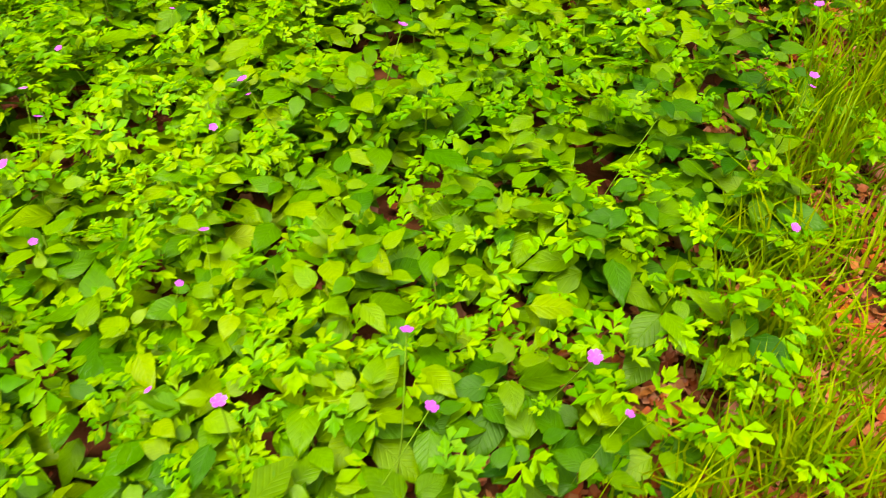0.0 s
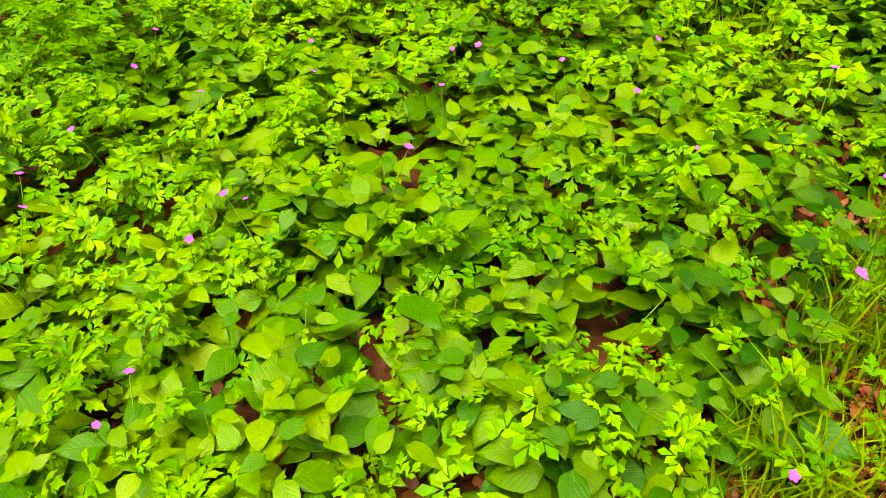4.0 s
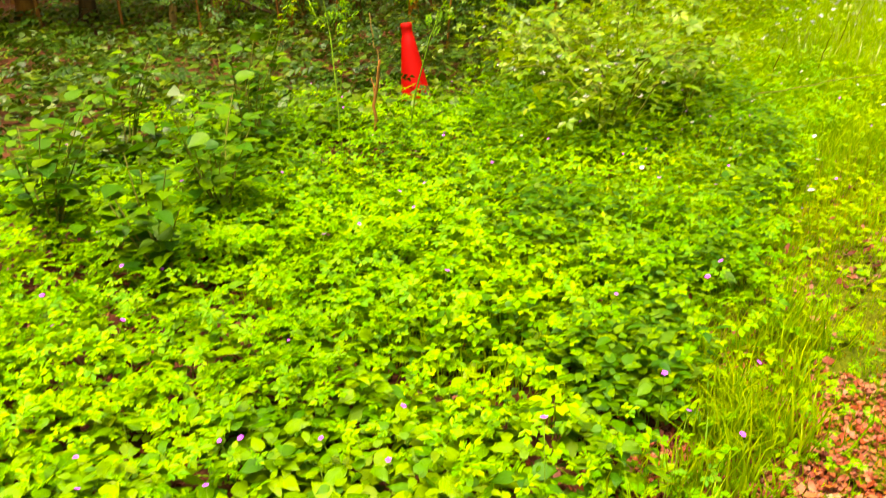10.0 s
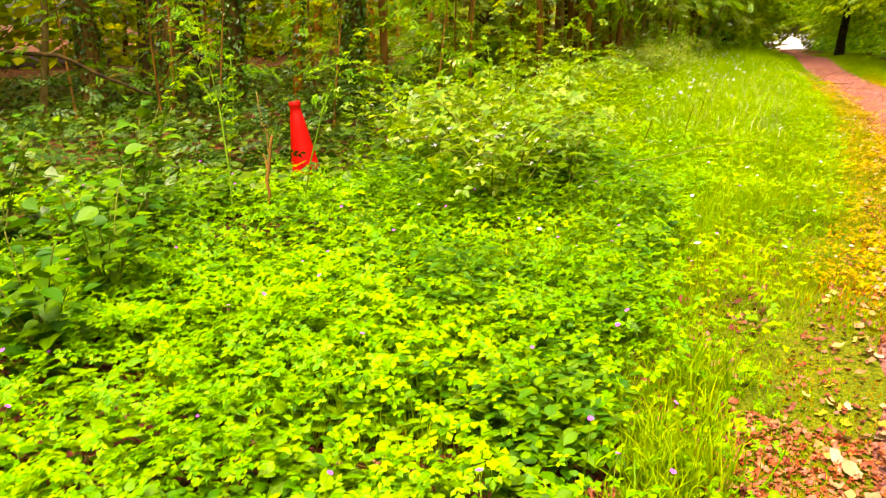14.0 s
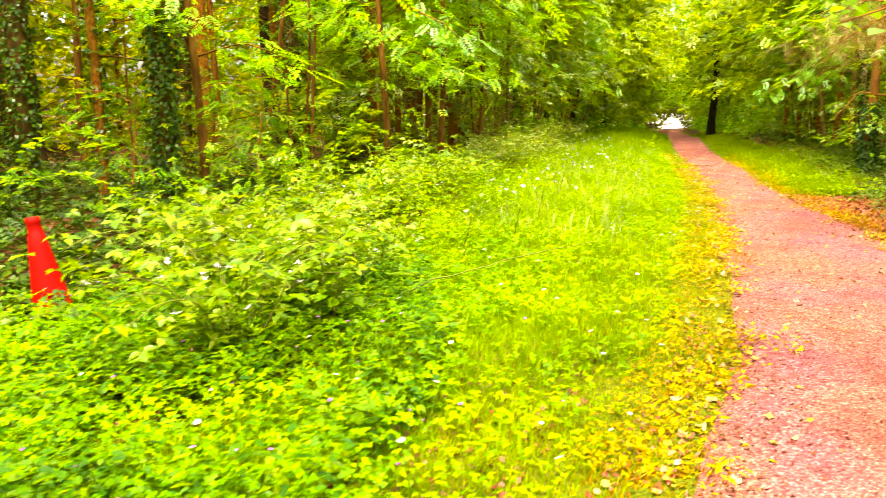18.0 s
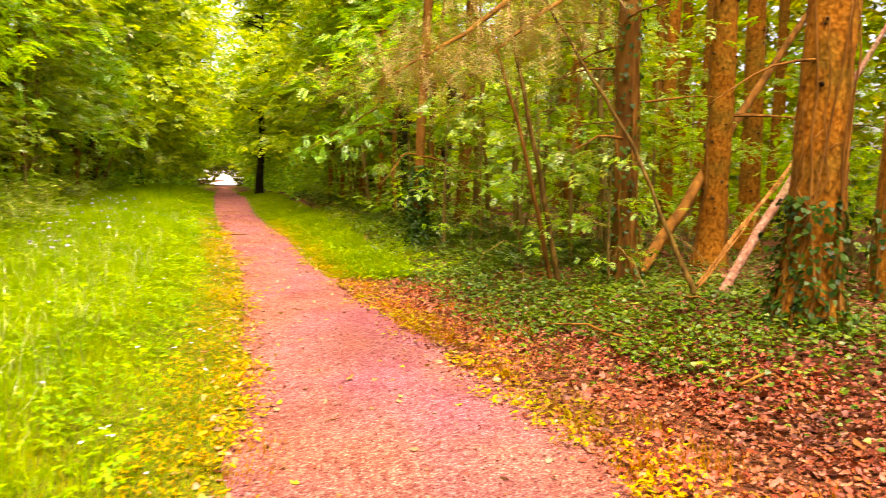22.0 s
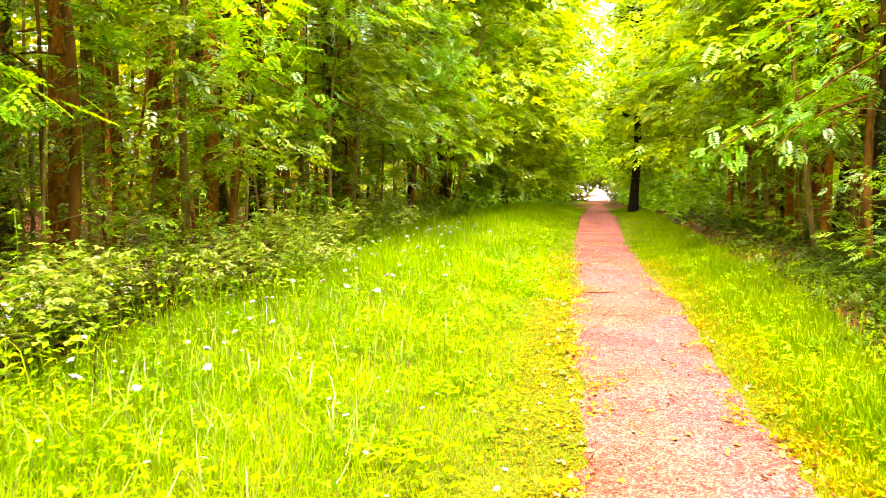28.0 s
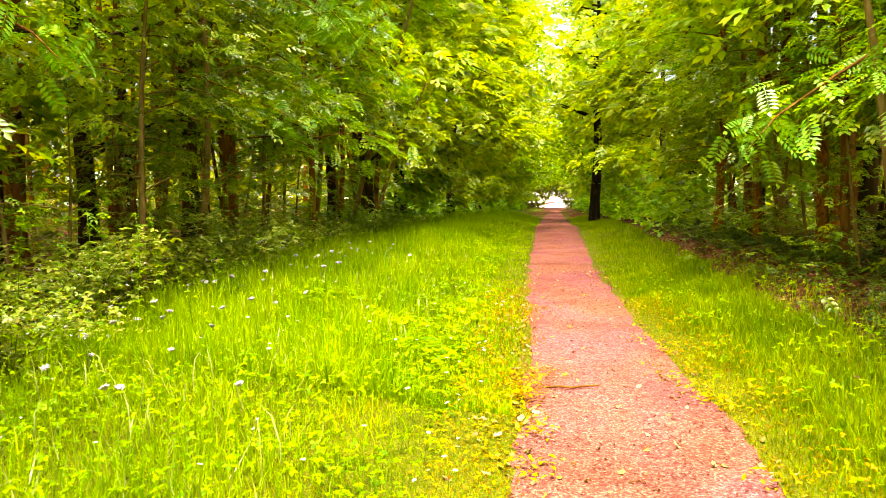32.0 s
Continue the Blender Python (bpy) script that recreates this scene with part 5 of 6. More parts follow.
far_leaves("hedge_undergrowth", n, xx, yy, land(xx, yy) + np.abs(rng.normal(0, 1.0, n)), 0.30 + 0.2 * (yy > 90), "leafy undergrowth lining the far path", SPRAY)
n = 16000
yy = uni(40, 178, n)
sd = np.where(rng.random(n) < 0.5, -1, 1)
xx = np.where(sd < 0, left_wood(yy) - uni(5, 16, n), right_wood(yy) + uni(5, 16, n))
far_leaves("hedge_undergrowth", n, xx, yy, land(xx, yy) + uni(0, 4.5, n), 0.55, "undergrowth inside the far wood, shade in its leaf colour", SPRAY_SHADED)
n = 9000
far_leaves("far_woods", n, uni(-35, 35, n), -26 + rng.normal(0, 2, n), uni(0, 15, n), 0.9, "dense woodland foliage behind the glade")
n = 30000
xx = np.where(rng.random(n) < 0.5, uni(-50, 15, n), uni(-26, -5, n))
mid = (left_edge(172) + right_edge(172)) / 2
zz = uni(0, 16, n)
keep = np.hypot((xx - mid) / 2.35, zz / 2.75) > 1.0
size = np.where(np.hypot(xx - mid, zz - 2.2)[keep] < 6, 0.6, 0.9)
far_leaves("far_woods", int(keep.sum()), xx[keep], 172 + rng.normal(0, 2, int(keep.sum())), zz[keep] - 2.2, size, "foliage round the bright opening at the path's end")

n = 9000
k = rng.integers(0, 90, n)
cy = uni(62, 125, 90)
cz = 2.6 + 11.0 * rng.random(90) ** 1.6
cx = (left_edge(cy) + right_edge(cy)) / 2 + rng.normal(0, 2.0, 90)
far_leaves("arching_foliage", n, cx[k] + rng.normal(0, 0.7, n), cy[k] + rng.normal(0, 0.9, n), np.maximum(cz[k] + rng.normal(0, 0.45, n), 2.0 - 0.02 * (cy[k] - 62)), 0.34, "green foliage arching over the far path", WOODGREEN)

# ---- low herbs where the walk begins ----
def stuff_leaves(name, kind, x, y, z, size, ratio, material, label, category, tilt=(-0.8, 0.4)):
    n = len(x)
    s = size * uni(0.6, 1.35, n)
    v, f = spread(kind, on_land(x, y, z), uni(0, 2 * np.pi, n), uni(tilt[0], tilt[1], n), rng.normal(0, 0.38, n), s, s * ratio * uni(0.85, 1.15, n))
    uv = np.tile(leaf_shape(kind)[0][:, :2], (n, 1))
    return tagged(raw(name, v, [f], material, smooth=kind == "fine", uv=uv), label, category, kind="stuff")


def bumps(x, y, s=1.6, o=0.0):
    return np.array([noise.noise((a * s, b * s, o)) for a, b in zip(x, y)])


def rosettes(name, x, y, h, size, kind, material, label, ratio=0.72, pairs=4):
    """Upright herbs, each with crossed pairs of leaves that grow smaller towards the tip."""
    n = len(x)
    lots, turn = [], uni(0, np.pi, n)
    lean = rng.normal(0, 0.10, (n, 2))
    for i in range(pairs):
        for half in (0.0, np.pi):
            yaw = turn + i * np.pi / 2 + half + rng.normal(0, 0.22, n)
            s = size * (1.0, 1.05, 0.85, 0.5)[i] * uni(0.72, 1.22, n)
            up = h * (0.42 + 0.19 * i) * uni(0.92, 1.06, n)
            p = on_land(x, y, up)
            p[:, 0] += lean[:, 0] * up - 0.25 * s * np.sin(yaw)
            p[:, 1] += lean[:, 1] * up + 0.25 * s * np.cos(yaw)
            lots.append(spread(kind, p, yaw, uni(-0.5, 0.12, n) + 0.09 * i, rng.normal(0, 0.24, n), s, s * ratio * uni(0.88, 1.14, n)))
    v, f = gather(*lots)
    uv = np.tile(leaf_shape(kind)[0][:, :2], (n * pairs * 2, 1))
    return tagged(raw(name, v, [f], material, smooth=kind == "fine", uv=uv), label, "herbs", kind="stuff")


n = 1700
x, y = uni(-2.5, 0.0, n), uni(-0.4, 3.6, n)
k = bumps(x, y, 1.3, 4.0)
keep = (x < herb_edge(y) - 0.04 + 0.10 * bumps(x, y, 3.0, 1.0)) & (rng.random(n) < np.clip(1.35 - np.hypot((x + 0.75) / 1.35, (y - 1.25) / 1.6) ** 2 + 0.9 * k, 0.03, 1)) & (rng.random(n) < np.clip(0.7 + 1.8 * bumps(x, y, 3.4, 8.0), 0.04, 1.0))
x, y = x[keep], y[keep]
# Rosettes at the edge and farther back get darker leaves in place of shade.
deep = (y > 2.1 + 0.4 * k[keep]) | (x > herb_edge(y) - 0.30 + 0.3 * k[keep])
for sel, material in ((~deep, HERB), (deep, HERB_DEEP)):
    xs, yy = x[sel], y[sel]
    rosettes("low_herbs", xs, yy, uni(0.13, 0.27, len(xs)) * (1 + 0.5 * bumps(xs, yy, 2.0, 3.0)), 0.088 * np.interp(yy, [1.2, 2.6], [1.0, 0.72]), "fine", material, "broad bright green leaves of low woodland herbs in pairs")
n = 5000
y = -0.6 + 8.2 * rng.random(n)
x = uni(-4.8, 0.15, n)
k = bumps(x, y, 1.3, 4.0)
edge = herb_edge(y) - 0.05 + 0.10 * bumps(x, y, 3.0, 1.0)
keep = (x < edge) & (rng.random(n) < np.clip(0.62 + 0.9 * k, 0.15, 1.0)) & (rng.random(n) < np.clip(1.25 - np.hypot((x + 0.75) / 1.45, (y - 1.25) / 1.55) ** 2 + 0.5 * k, 0.05, 1))
x, y = x[keep], y[keep]
z = uni(0.01, 0.22, len(x)) + 0.10 * bumps(x, y, 2.2)
close = (y < 2.9) & (x > -2.3)
for kind, sel in (("fine", close), ("ovate", ~close)):
    stuff_leaves("low_herbs", kind, x[sel], y[sel], z[sel], 0.082 * np.interp(y[sel], [1.2, 2.5], [1.0, 0.6]), 0.70, HERB, "broad bright green leaves of low woodland herbs", "herbs")
n = 3000
x, y = uni(-3.4, -0.25, n), uni(-0.3, 4.4, n)
keep = x < herb_edge(y) - 0.1
x, y, n = x[keep], y[keep], int(keep.sum())
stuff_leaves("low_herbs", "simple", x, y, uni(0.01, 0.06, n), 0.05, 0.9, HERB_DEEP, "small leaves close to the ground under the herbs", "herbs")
n = 9000
x, y = uni(-3.2, 0.1, n), uni(-0.4, 3.4, n)
k = bumps(x, y, 1.3, 4.0)
wide = smooth01(-x - 0.9)
keep = (x < herb_edge(y) + 0.08 + 0.12 * bumps(x, y, 3.0, 1.0)) & (rng.random(n) < np.clip((0.55 - 0.9 * k + 0.5 * wide) * np.interp(herb_edge(y) - x, [0.0, 0.3], [0.4, 1.0]), 0.12, 1.0)) & (rng.random(n) < np.clip(0.62 + 1.6 * bumps(x, y, 4.0, 6.0), 0.06, 1.0))
x, y, wide = x[keep], y[keep], wide[keep]
for kind, sel in (("cut", y < 2.1), ("lace", y >= 2.1)):
    stuff_leaves("low_herbs", kind, x[sel], y[sel], uni(0.07, 0.24, int(sel.sum())) + 0.05 * wide[sel] + 0.08 * bumps(x[sel], y[sel], 2.0, 3.0), 0.085, 1.0, LACE, "deeply cut bright leaves of wild geranium", "herbs", (-0.45, 0.3))
n = 34000
y = -0.6 + 11.5 * rng.random(n)
x = uni(-5.2, 0.2, n)
k = bumps(x, y, 1.3, 4.0)
edge = herb_edge(y) + 0.04 + 0.16 * bumps(x, y, 3.0, 1.0)
keep = (x < edge) & (rng.random(n) < np.maximum(np.interp(y, [2.2, 3.2], [0.4, 1.0]), np.interp(x, [-1.7, -1.1], [1.0, 0.4]))) & (rng.random(n) < np.clip(0.45 - 0.8 * k + 0.45 * smooth01(-x - 1.4) + 0.4 * smooth01((y - 2.5) / 2) + 0.4 * smooth01(-x - 2.2), 0.12, 1.0)) & (rng.random(n) < np.clip((11.0 - y) / 5, 0, 1))
x, y = x[keep], y[keep]
stuff_leaves("low_herbs", "lace", x, y, uni(0.02, 0.24, len(x)) + 0.10 * bumps(x, y, 1.6), 0.06, 1.1, LACE, "finely cut leaves of low wild geraniums", "herbs")


n = 5200
y = 2.4 + 6.6 * rng.random(n)
x = uni(-4.6, -0.3, n)
k = bumps(x, y, 1.0, 9.0)
keep = (np.hypot(x + 4.5, y - 6.1) > 1.0) & (x < herb_edge(y) - 0.06 + 0.15 * bumps(x, y, 2.0, 1.0) - 0.45 * np.maximum(y - 6.0, 0)) & (rng.random(n) < np.clip(0.75 + k, 0.1, 1))
x, y = x[keep], y[keep]
low = np.interp(np.abs(x * 0.78 + y * 0.625 - 0.35), [0.3, 0.7], [0.6, 1.0]) * np.interp(y, [2.4, 3.6], [0.75, 1.0])
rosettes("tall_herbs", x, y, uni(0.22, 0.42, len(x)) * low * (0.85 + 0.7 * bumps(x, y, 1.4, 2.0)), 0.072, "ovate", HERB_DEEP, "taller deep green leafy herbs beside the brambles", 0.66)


n = 26000
y = 9 + 25 * rng.random(n)
x = left_wood(y) + 0.75 - np.abs(rng.normal(0, 0.9, n))
k = bumps(x, y, 0.8, 5.0)
keep = rng.random(n) < np.clip(0.55 + 1.2 * k, 0.05, 1) * np.interp(y, [12, 16], [1.0, 0.5])
x, y = x[keep], y[keep]
stuff_leaves("tall_herbs", "simple", x, y, uni(0.12, 0.75, len(x)) * np.interp(x - left_wood(y), [0.0, 1.1], [1.0, 0.45]), 0.06, 0.55, CLOVER, "yellow-green leafy herbs where grass meets brambles", "herbs", (-0.6, 0.5))


for side, clumps, y0, y1 in ((-1, 75, 4.5, 26), (1, 45, 8.5, 27)):
    cy = uni(y0, y1, clumps)
    cx = (left_edge(cy) if side < 0 else right_edge(cy)) - side * rng.normal(0.06, 0.10, clumps)
    k = rng.integers(0, clumps, clumps * 34)
    x, y = cx[k] + rng.normal(0, 0.07, len(k)), cy[k] + rng.normal(0, 0.10, len(k))
    stuff_leaves("edge_clumps", "simple", x, y, uni(0.01, 0.07, len(k)), 0.05, 0.55, EDGE_LEAF, "clumps of yellow-green leaves spilling onto the path", "herbs", (-0.3, 0.7))


n = 520
y = 0.9 + 3.2 * rng.random(n)
x = herb_edge(y) + 0.45 * rng.random(n) ** 1.4
stuff_leaves("edge_herbs", "cut", x, y, uni(0.02, 0.10, n), 0.05, 1.0, LACE, "small cut leaves scattered over fallen leaves", "herbs", (-0.5, 0.3))


def leaf_piece(name, size, ratio, fold):
    tv, tf = leaf_shape("fine")
    v = tv * np.array([size * ratio, size, size * fold])
    ob = raw(name, v, [tf], HERB_ONE, smooth=True, uv=tv[:, :2])
    me = ob.data
    bpy.data.objects.remove(ob)
    return me


PIECES = [leaf_piece("leaf", s, r, f) for s, r, f in ((0.092, 0.70, 1.0), (0.08, 0.80, 0.6), (0.105, 0.68, 1.4), (0.06, 0.72, 1.0))]


def herb(seed):
    g = np.random.default_rng(seed)
    e = new("woodland_herb")
    tagged(e, "low herb with paired oval bright green leaves", "plant", "herbs at the path's edge")
    h = g.uniform(0.13, 0.22)
    z = np.linspace(-0.02, h, 5)
    v, f = tube(np.stack([0.012 * np.sin(9 * z + seed), 0.012 * np.cos(8 * z), z], axis=1), np.linspace(0.003, 0.0015, 5), 5)
    raw("stem", v, [f], STEM, e)
    for i in range(4):
        a = i * math.pi / 2 + g.uniform(-0.3, 0.3)
        for s in (0, math.pi):
            o = new("leaf", PIECES[int(g.integers(4)) if i < 3 else 3])
            o.parent = e
            o.rotation_euler = (g.uniform(-0.5, 0.15) + 0.12 * i, g.uniform(-0.2, 0.2), a + s)
            o.location = (-0.018 * math.sin(a + s), 0.018 * math.cos(a + s), h * (0.45 + 0.18 * i))
    return e


herbs = [herb(s) for s in range(6)]
g = np.random.default_rng(21)
count = 0
while count < 130:
    xx, yy = g.uniform(-2.4, -0.1), g.uniform(0.2, 3.9)
    if xx > float(herb_edge(yy)) - 0.05 or noise.noise((xx * 1.3, yy * 1.3, 4.0)) < -0.25:
        continue
    copy_thing(herbs[count % 6], Matrix.Translation((xx, yy, float(land(xx, yy)))) @ Matrix.Rotation(g.uniform(0, 6.28), 4, "Z") @ Matrix.Scale(g.uniform(0.8, 1.2) * float(np.interp(yy, [1.2, 2.5], [1.0, 0.62])), 4))
    count += 1
for p in herbs:
    scrap(p)


def blossom(name, petals, r, material, stem_h, label, category, centre):
    e = new(name)
    tagged(e, label, category, name + "s in the green")
    v, f = tube([(0, 0, -0.01), (0.006, 0.004, stem_h * 0.5), (0, 0, stem_h)], [0.0014, 0.0012, 0.001], 4)
    raw("stem", v, [f], STEM, e)
    n = petals
    a = np.linspace(0, 2 * np.pi, n, endpoint=False)
    p = np.repeat([[0, 0, stem_h]], n, axis=0)
    v, f = spread("petal" if n < 7 else "simple", p, a, np.full(n, 0.25), np.zeros(n), np.full(n, r), np.full(n, r * (1.2 if n < 7 else 0.4)))
    raw("petals", v, [f], material, e)
    if n < 7:
        return e
    bm = bmesh.new()
    bmesh.ops.create_icosphere(bm, subdivisions=1, radius=r * 0.25, matrix=Matrix.Translation((0, 0, stem_h + r * 0.08)) @ Matrix.Diagonal((1, 1, 0.6, 1)))
    part("centre", bm, centre, e)
    return e


YELLOW = surface("flower_centre", [(0.3, (0.6, 0.35, 0.01)), (0.7, (0.75, 0.5, 0.02))], 80, 2, relief=0.2)
pink = blossom("pink_wildflower", 5, 0.010, PINK, 0.33, "small pink five-petalled wildflower on a thin stem", "flower", PINK)
daisy = blossom("white_wildflower", 12, 0.013, WHITE, 0.16, "small white daisy standing in the grass", "flower", YELLOW)
for i in range(190):
    yy = 0.2 + 8.5 * g.random() ** 1.7
    xx = -0.15 - 0.08 * yy - 4.2 * g.random() ** 1.25
    copy_thing(pink, pose(xx, yy, float(land(xx, yy)), g.uniform(-25, 25), g.uniform(-25, 25), g.uniform(0, 360)) @ Matrix.Scale(g.uniform(0.7, 1.15), 4))
for i in range(290):
    yy = 4.0 + 25 * g.random() ** 0.85
    xx = float(left_edge(yy)) - 0.2 + (float(left_wood(yy)) + 0.6 - float(left_edge(yy))) * g.random() ** 1.7
    copy_thing(daisy, pose(xx, yy, float(land(xx, yy)) + 0.03 + 0.12 * min(1.0, (float(left_edge(yy)) - xx) / 1.2), g.uniform(-20, 20), g.uniform(-20, 20), g.uniform(0, 360)) @ Matrix.Scale(g.uniform(0.7, 1.5), 4))
scrap(pink), scrap(daisy)


def umbel(seed):
    """A white flower head of many florets on short stalks over one stem."""
    g2 = np.random.default_rng(seed)
    e = new("white_umbel")
    tagged(e, "white flower cluster on a tall stem above the grass", "flower", "white flower clusters in the verge")
    h, n = 0.5, 16
    v, f = tube([(0, 0, -0.03), (0.01, 0.006, h * 0.5), (0, 0, h)], [0.003, 0.0025, 0.002], 5)
    raw("stem", v, [f], STEM, e)
    a = np.linspace(0, 2 * np.pi, n, endpoint=False) + g2.uniform(-0.15, 0.15, n)
    r = np.where(np.arange(n) % 2, 0.036, 0.018) * g2.uniform(0.8, 1.15, n)
    tips = np.stack([r * np.cos(a), r * np.sin(a), h + 0.04 - 8 * r * r], axis=1)
    p = np.repeat(tips, 5, axis=0)
    v, f = spread("simple", p, np.tile(np.linspace(0, 6.28, 5, endpoint=False), n), g2.uniform(0.1, 1.3, 5 * n), np.zeros(5 * n), np.full(5 * n, 0.015), np.full(5 * n, 0.012))
    f = np.array(f)
    f = (np.arange(n * 5) * 4)[:, None, None] + np.array([(0, 2, 1), (0, 3, 2)])[None]
    hub = len(v)
    k = np.arange(n) * 20
    f = np.concatenate([f.reshape(-1, 3), np.stack([np.full(n, hub), k, np.roll(k, -1)], axis=1)])
    v = np.concatenate([v, [[0, 0, h]]])
    bind = np.arange(len(v))
    for i in range(n):
        bind[i * 20:i * 20 + 20:4] = i * 20
    f = bind[f]
    raw("flower_head", v, [f], WHITE, e)
    return e


umbels = [umbel(s) for s in range(3)]
for i in range(105):
    yy = 11.0 + 23 * g.random()
    xx = float(left_wood(yy)) + 0.2 + min(abs(g.normal(0.0, 0.9 if yy > 18 else 0.5)), 2.0)
    copy_thing(umbels[i % 3], pose(xx, yy, float(land(xx, yy)), g.uniform(-4, 38), g.uniform(-24, 24), g.uniform(-60, 60)) @ Matrix.Scale(g.uniform(0.5, 0.85), 4))
for q in umbels:
    scrap(q)


# ---- leafy saplings among the herbs ----
def sapling(x, y, h, seed, stems, material, label):
    g2 = np.random.default_rng(seed)
    e = thing("sapling", x, y, label, "sapling")
    lots = []
    for i in range(stems):
        a, t = g2.uniform(0, 6.28), np.linspace(0, 1, 7)
        hh = h * g2.uniform(0.7, 1.1)
        cv = np.stack([math.cos(a) * 0.30 * h * t ** 1.4 + 0.02 * np.sin(7 * t), math.sin(a) * 0.30 * h * t ** 1.4, hh * t - 0.03], axis=1)
        v, f = tube(cv, np.linspace(0.008, 0.002, 7), 5)
        raw("stem", v, [f], CANE, e)
        n = 22
        k = g2.uniform(0.25, 1.0, n)
        p = np.stack([np.interp(k, t, cv[:, j]) for j in range(3)], axis=1)
        s = g2.uniform(0.06, 0.115, n)
        p = p + g2.normal(0, 0.06, (n, 3))
        lots.append(spread("ovate", p, g2.uniform(0, 6.28, n), g2.uniform(-0.4, 0.4, n), g2.normal(0, 0.3, n), s, s * 0.9))
    v, f = gather(*lots)
    raw("leaves", v, [f], material, e, uv=np.tile(leaf_shape("ovate")[0][:, :2], (22 * stems, 1)))


for xx, yy, h, seed, stems in [(-2.55, 2.1, 0.62, 1, 7), (-2.95, 2.7, 0.75, 2, 9), (-3.3, 2.0, 0.8, 3, 8), (-3.5, 3.1, 0.62, 5, 6), (-3.95, 3.7, 0.9, 8, 8), (-4.3, 3.0, 0.85, 9, 8)]:
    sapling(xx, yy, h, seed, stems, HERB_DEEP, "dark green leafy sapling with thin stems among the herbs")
sapling(-1.9, 6.1, 0.72, 6, 7, HERB, "bright leafy herb clump beside the brambles")
sapling(-2.3, 6.6, 0.6, 7, 6, HERB, "bright leafy herb clump beside the brambles")


# ---- brambles along the wood's edge ----
def bramble(seed, canes, leaves, h, w, material=BRAMBLE, heads=18):
    global rng
    keep, rng = rng, np.random.default_rng(seed)
    e = new("bramble_bush")
    tagged(e, "bramble bush with arching canes and pale blossom", "bush", "brambles along the wood's edge")
    lots = []
    for i in range(canes):
        a, ln = rng.uniform(0, 2 * np.pi), rng.uniform(0.7, 1.3) * w
        tall = h * rng.uniform(0.7, 1.5)
        t = np.linspace(0, 1, 9)
        up = tall * np.sin(np.pi * (0.02 + 0.62 * t))
        cv = np.stack([math.cos(a) * ln * t + 0.05 * np.sin(6 * t + i), math.sin(a) * ln * t, up - 0.03], axis=1)
        v, f = tube(cv, np.linspace(0.006, 0.002, 9), 5)
        raw("cane", v, [f], CANE, e)
        n = leaves // canes
        k = rng.random(n) * 7.99
        lo = k.astype(int)
        p = cv[lo] + (cv[lo + 1] - cv[lo]) * (k - lo)[:, None] + rng.normal(0, 0.09, (n, 3))
        p[:, 2] = np.maximum(p[:, 2], 0.03)
        s = 0.098 * uni(0.6, 1.3, n)
        lots.append(spread("bramble", p, uni(0, 2 * np.pi, n), uni(-0.6, 0.3, n), rng.normal(0, 0.3, n), s, s))
    v, f = gather(*lots)
    raw("leaves", v, [f], material, e)
    n = heads
    a, r = uni(0, 2 * np.pi, n), uni(0.1, 0.95, n) * w
    p = np.stack([r * np.cos(a), r * np.sin(a), uni(0.7, 1.05, n) * h], axis=1)
    p = np.repeat(p, 5, axis=0)
    v, f = spread("simple", p, np.tile(np.linspace(0, 2 * np.pi, 5, endpoint=False), n), uni(0.0, 1.2, 5 * n), np.zeros(5 * n), np.full(5 * n, 0.028), np.full(5 * n, 0.024))
    raw("blossom", v, [f], WHITE, e, "pale pink and white blossom")
    rng = keep
    return e


def shoot(seed, arch=0.0):
    g2 = np.random.default_rng(seed)
    e = new("bramble_shoot")
    tagged(e, "upright pale green bramble shoot with young leaves", "plant", "brambles along the wood's edge")
    t = np.linspace(0, 1, 8)
    h = g2.uniform(1.1, 1.5)
    cv = np.stack([0.16 * t * t + arch * t ** 1.3, 0.03 * np.sin(5 * t + seed), (h * np.sin(0.68 * math.pi * t) if arch else h * t) - 0.03], axis=1)
    v, f = tube(cv, np.linspace(0.007, 0.003, 8), 5)
    raw("cane", v, [f], STEM, e)
    n = 34
    k = g2.uniform(0.35, 1.0, n)
    p = np.stack([np.interp(k, t, cv[:, i]) for i in range(3)], axis=1)
    a = g2.uniform(0, 6.28, n)
    s = g2.uniform(0.05, 0.09, n) * (1.25 - 0.5 * k)
    v, f = spread("bramble", p, a, g2.uniform(-0.3, 0.7, n), g2.normal(0, 0.3, n), s, s)
    raw("leaves", v, [f], CLOVER, e)
    return e


shoots = [shoot(s) for s in range(3)]
for i, (xx, yy) in enumerate([(-3.1, 6.45), (-3.5, 6.6), (-3.3, 7.2), (-2.75, 6.9), (-4.9, 5.6), (-4.4, 7.6), (-3.6, 7.9), (-3.3, 8.2), (-2.9, 9.2), (-3.4, 10.6), (-3.0, 7.0), (-3.9, 13.0), (-4.2, 16.5), (-4.0, 18.2), (-4.6, 21.0), (-4.7, 23.6), (-5.2, 25.4), (-5.0, 26.4), (-5.8, 29.0), (-6.2, 32.0)] + [(float(left_wood(q)) + 0.25 * math.sin(7 * q), float(q)) for q in np.arange(15.3, 33, 1.25)]):
    copy_thing(shoots[i % 3], Matrix.Translation((xx, yy, float(land(xx, yy)))) @ Matrix.Rotation(i * 2.1, 4, "Z"))
for q in shoots:
    scrap(q)
arching = [shoot(10 + s, 0.9 + 0.3 * s) for s in range(2)]
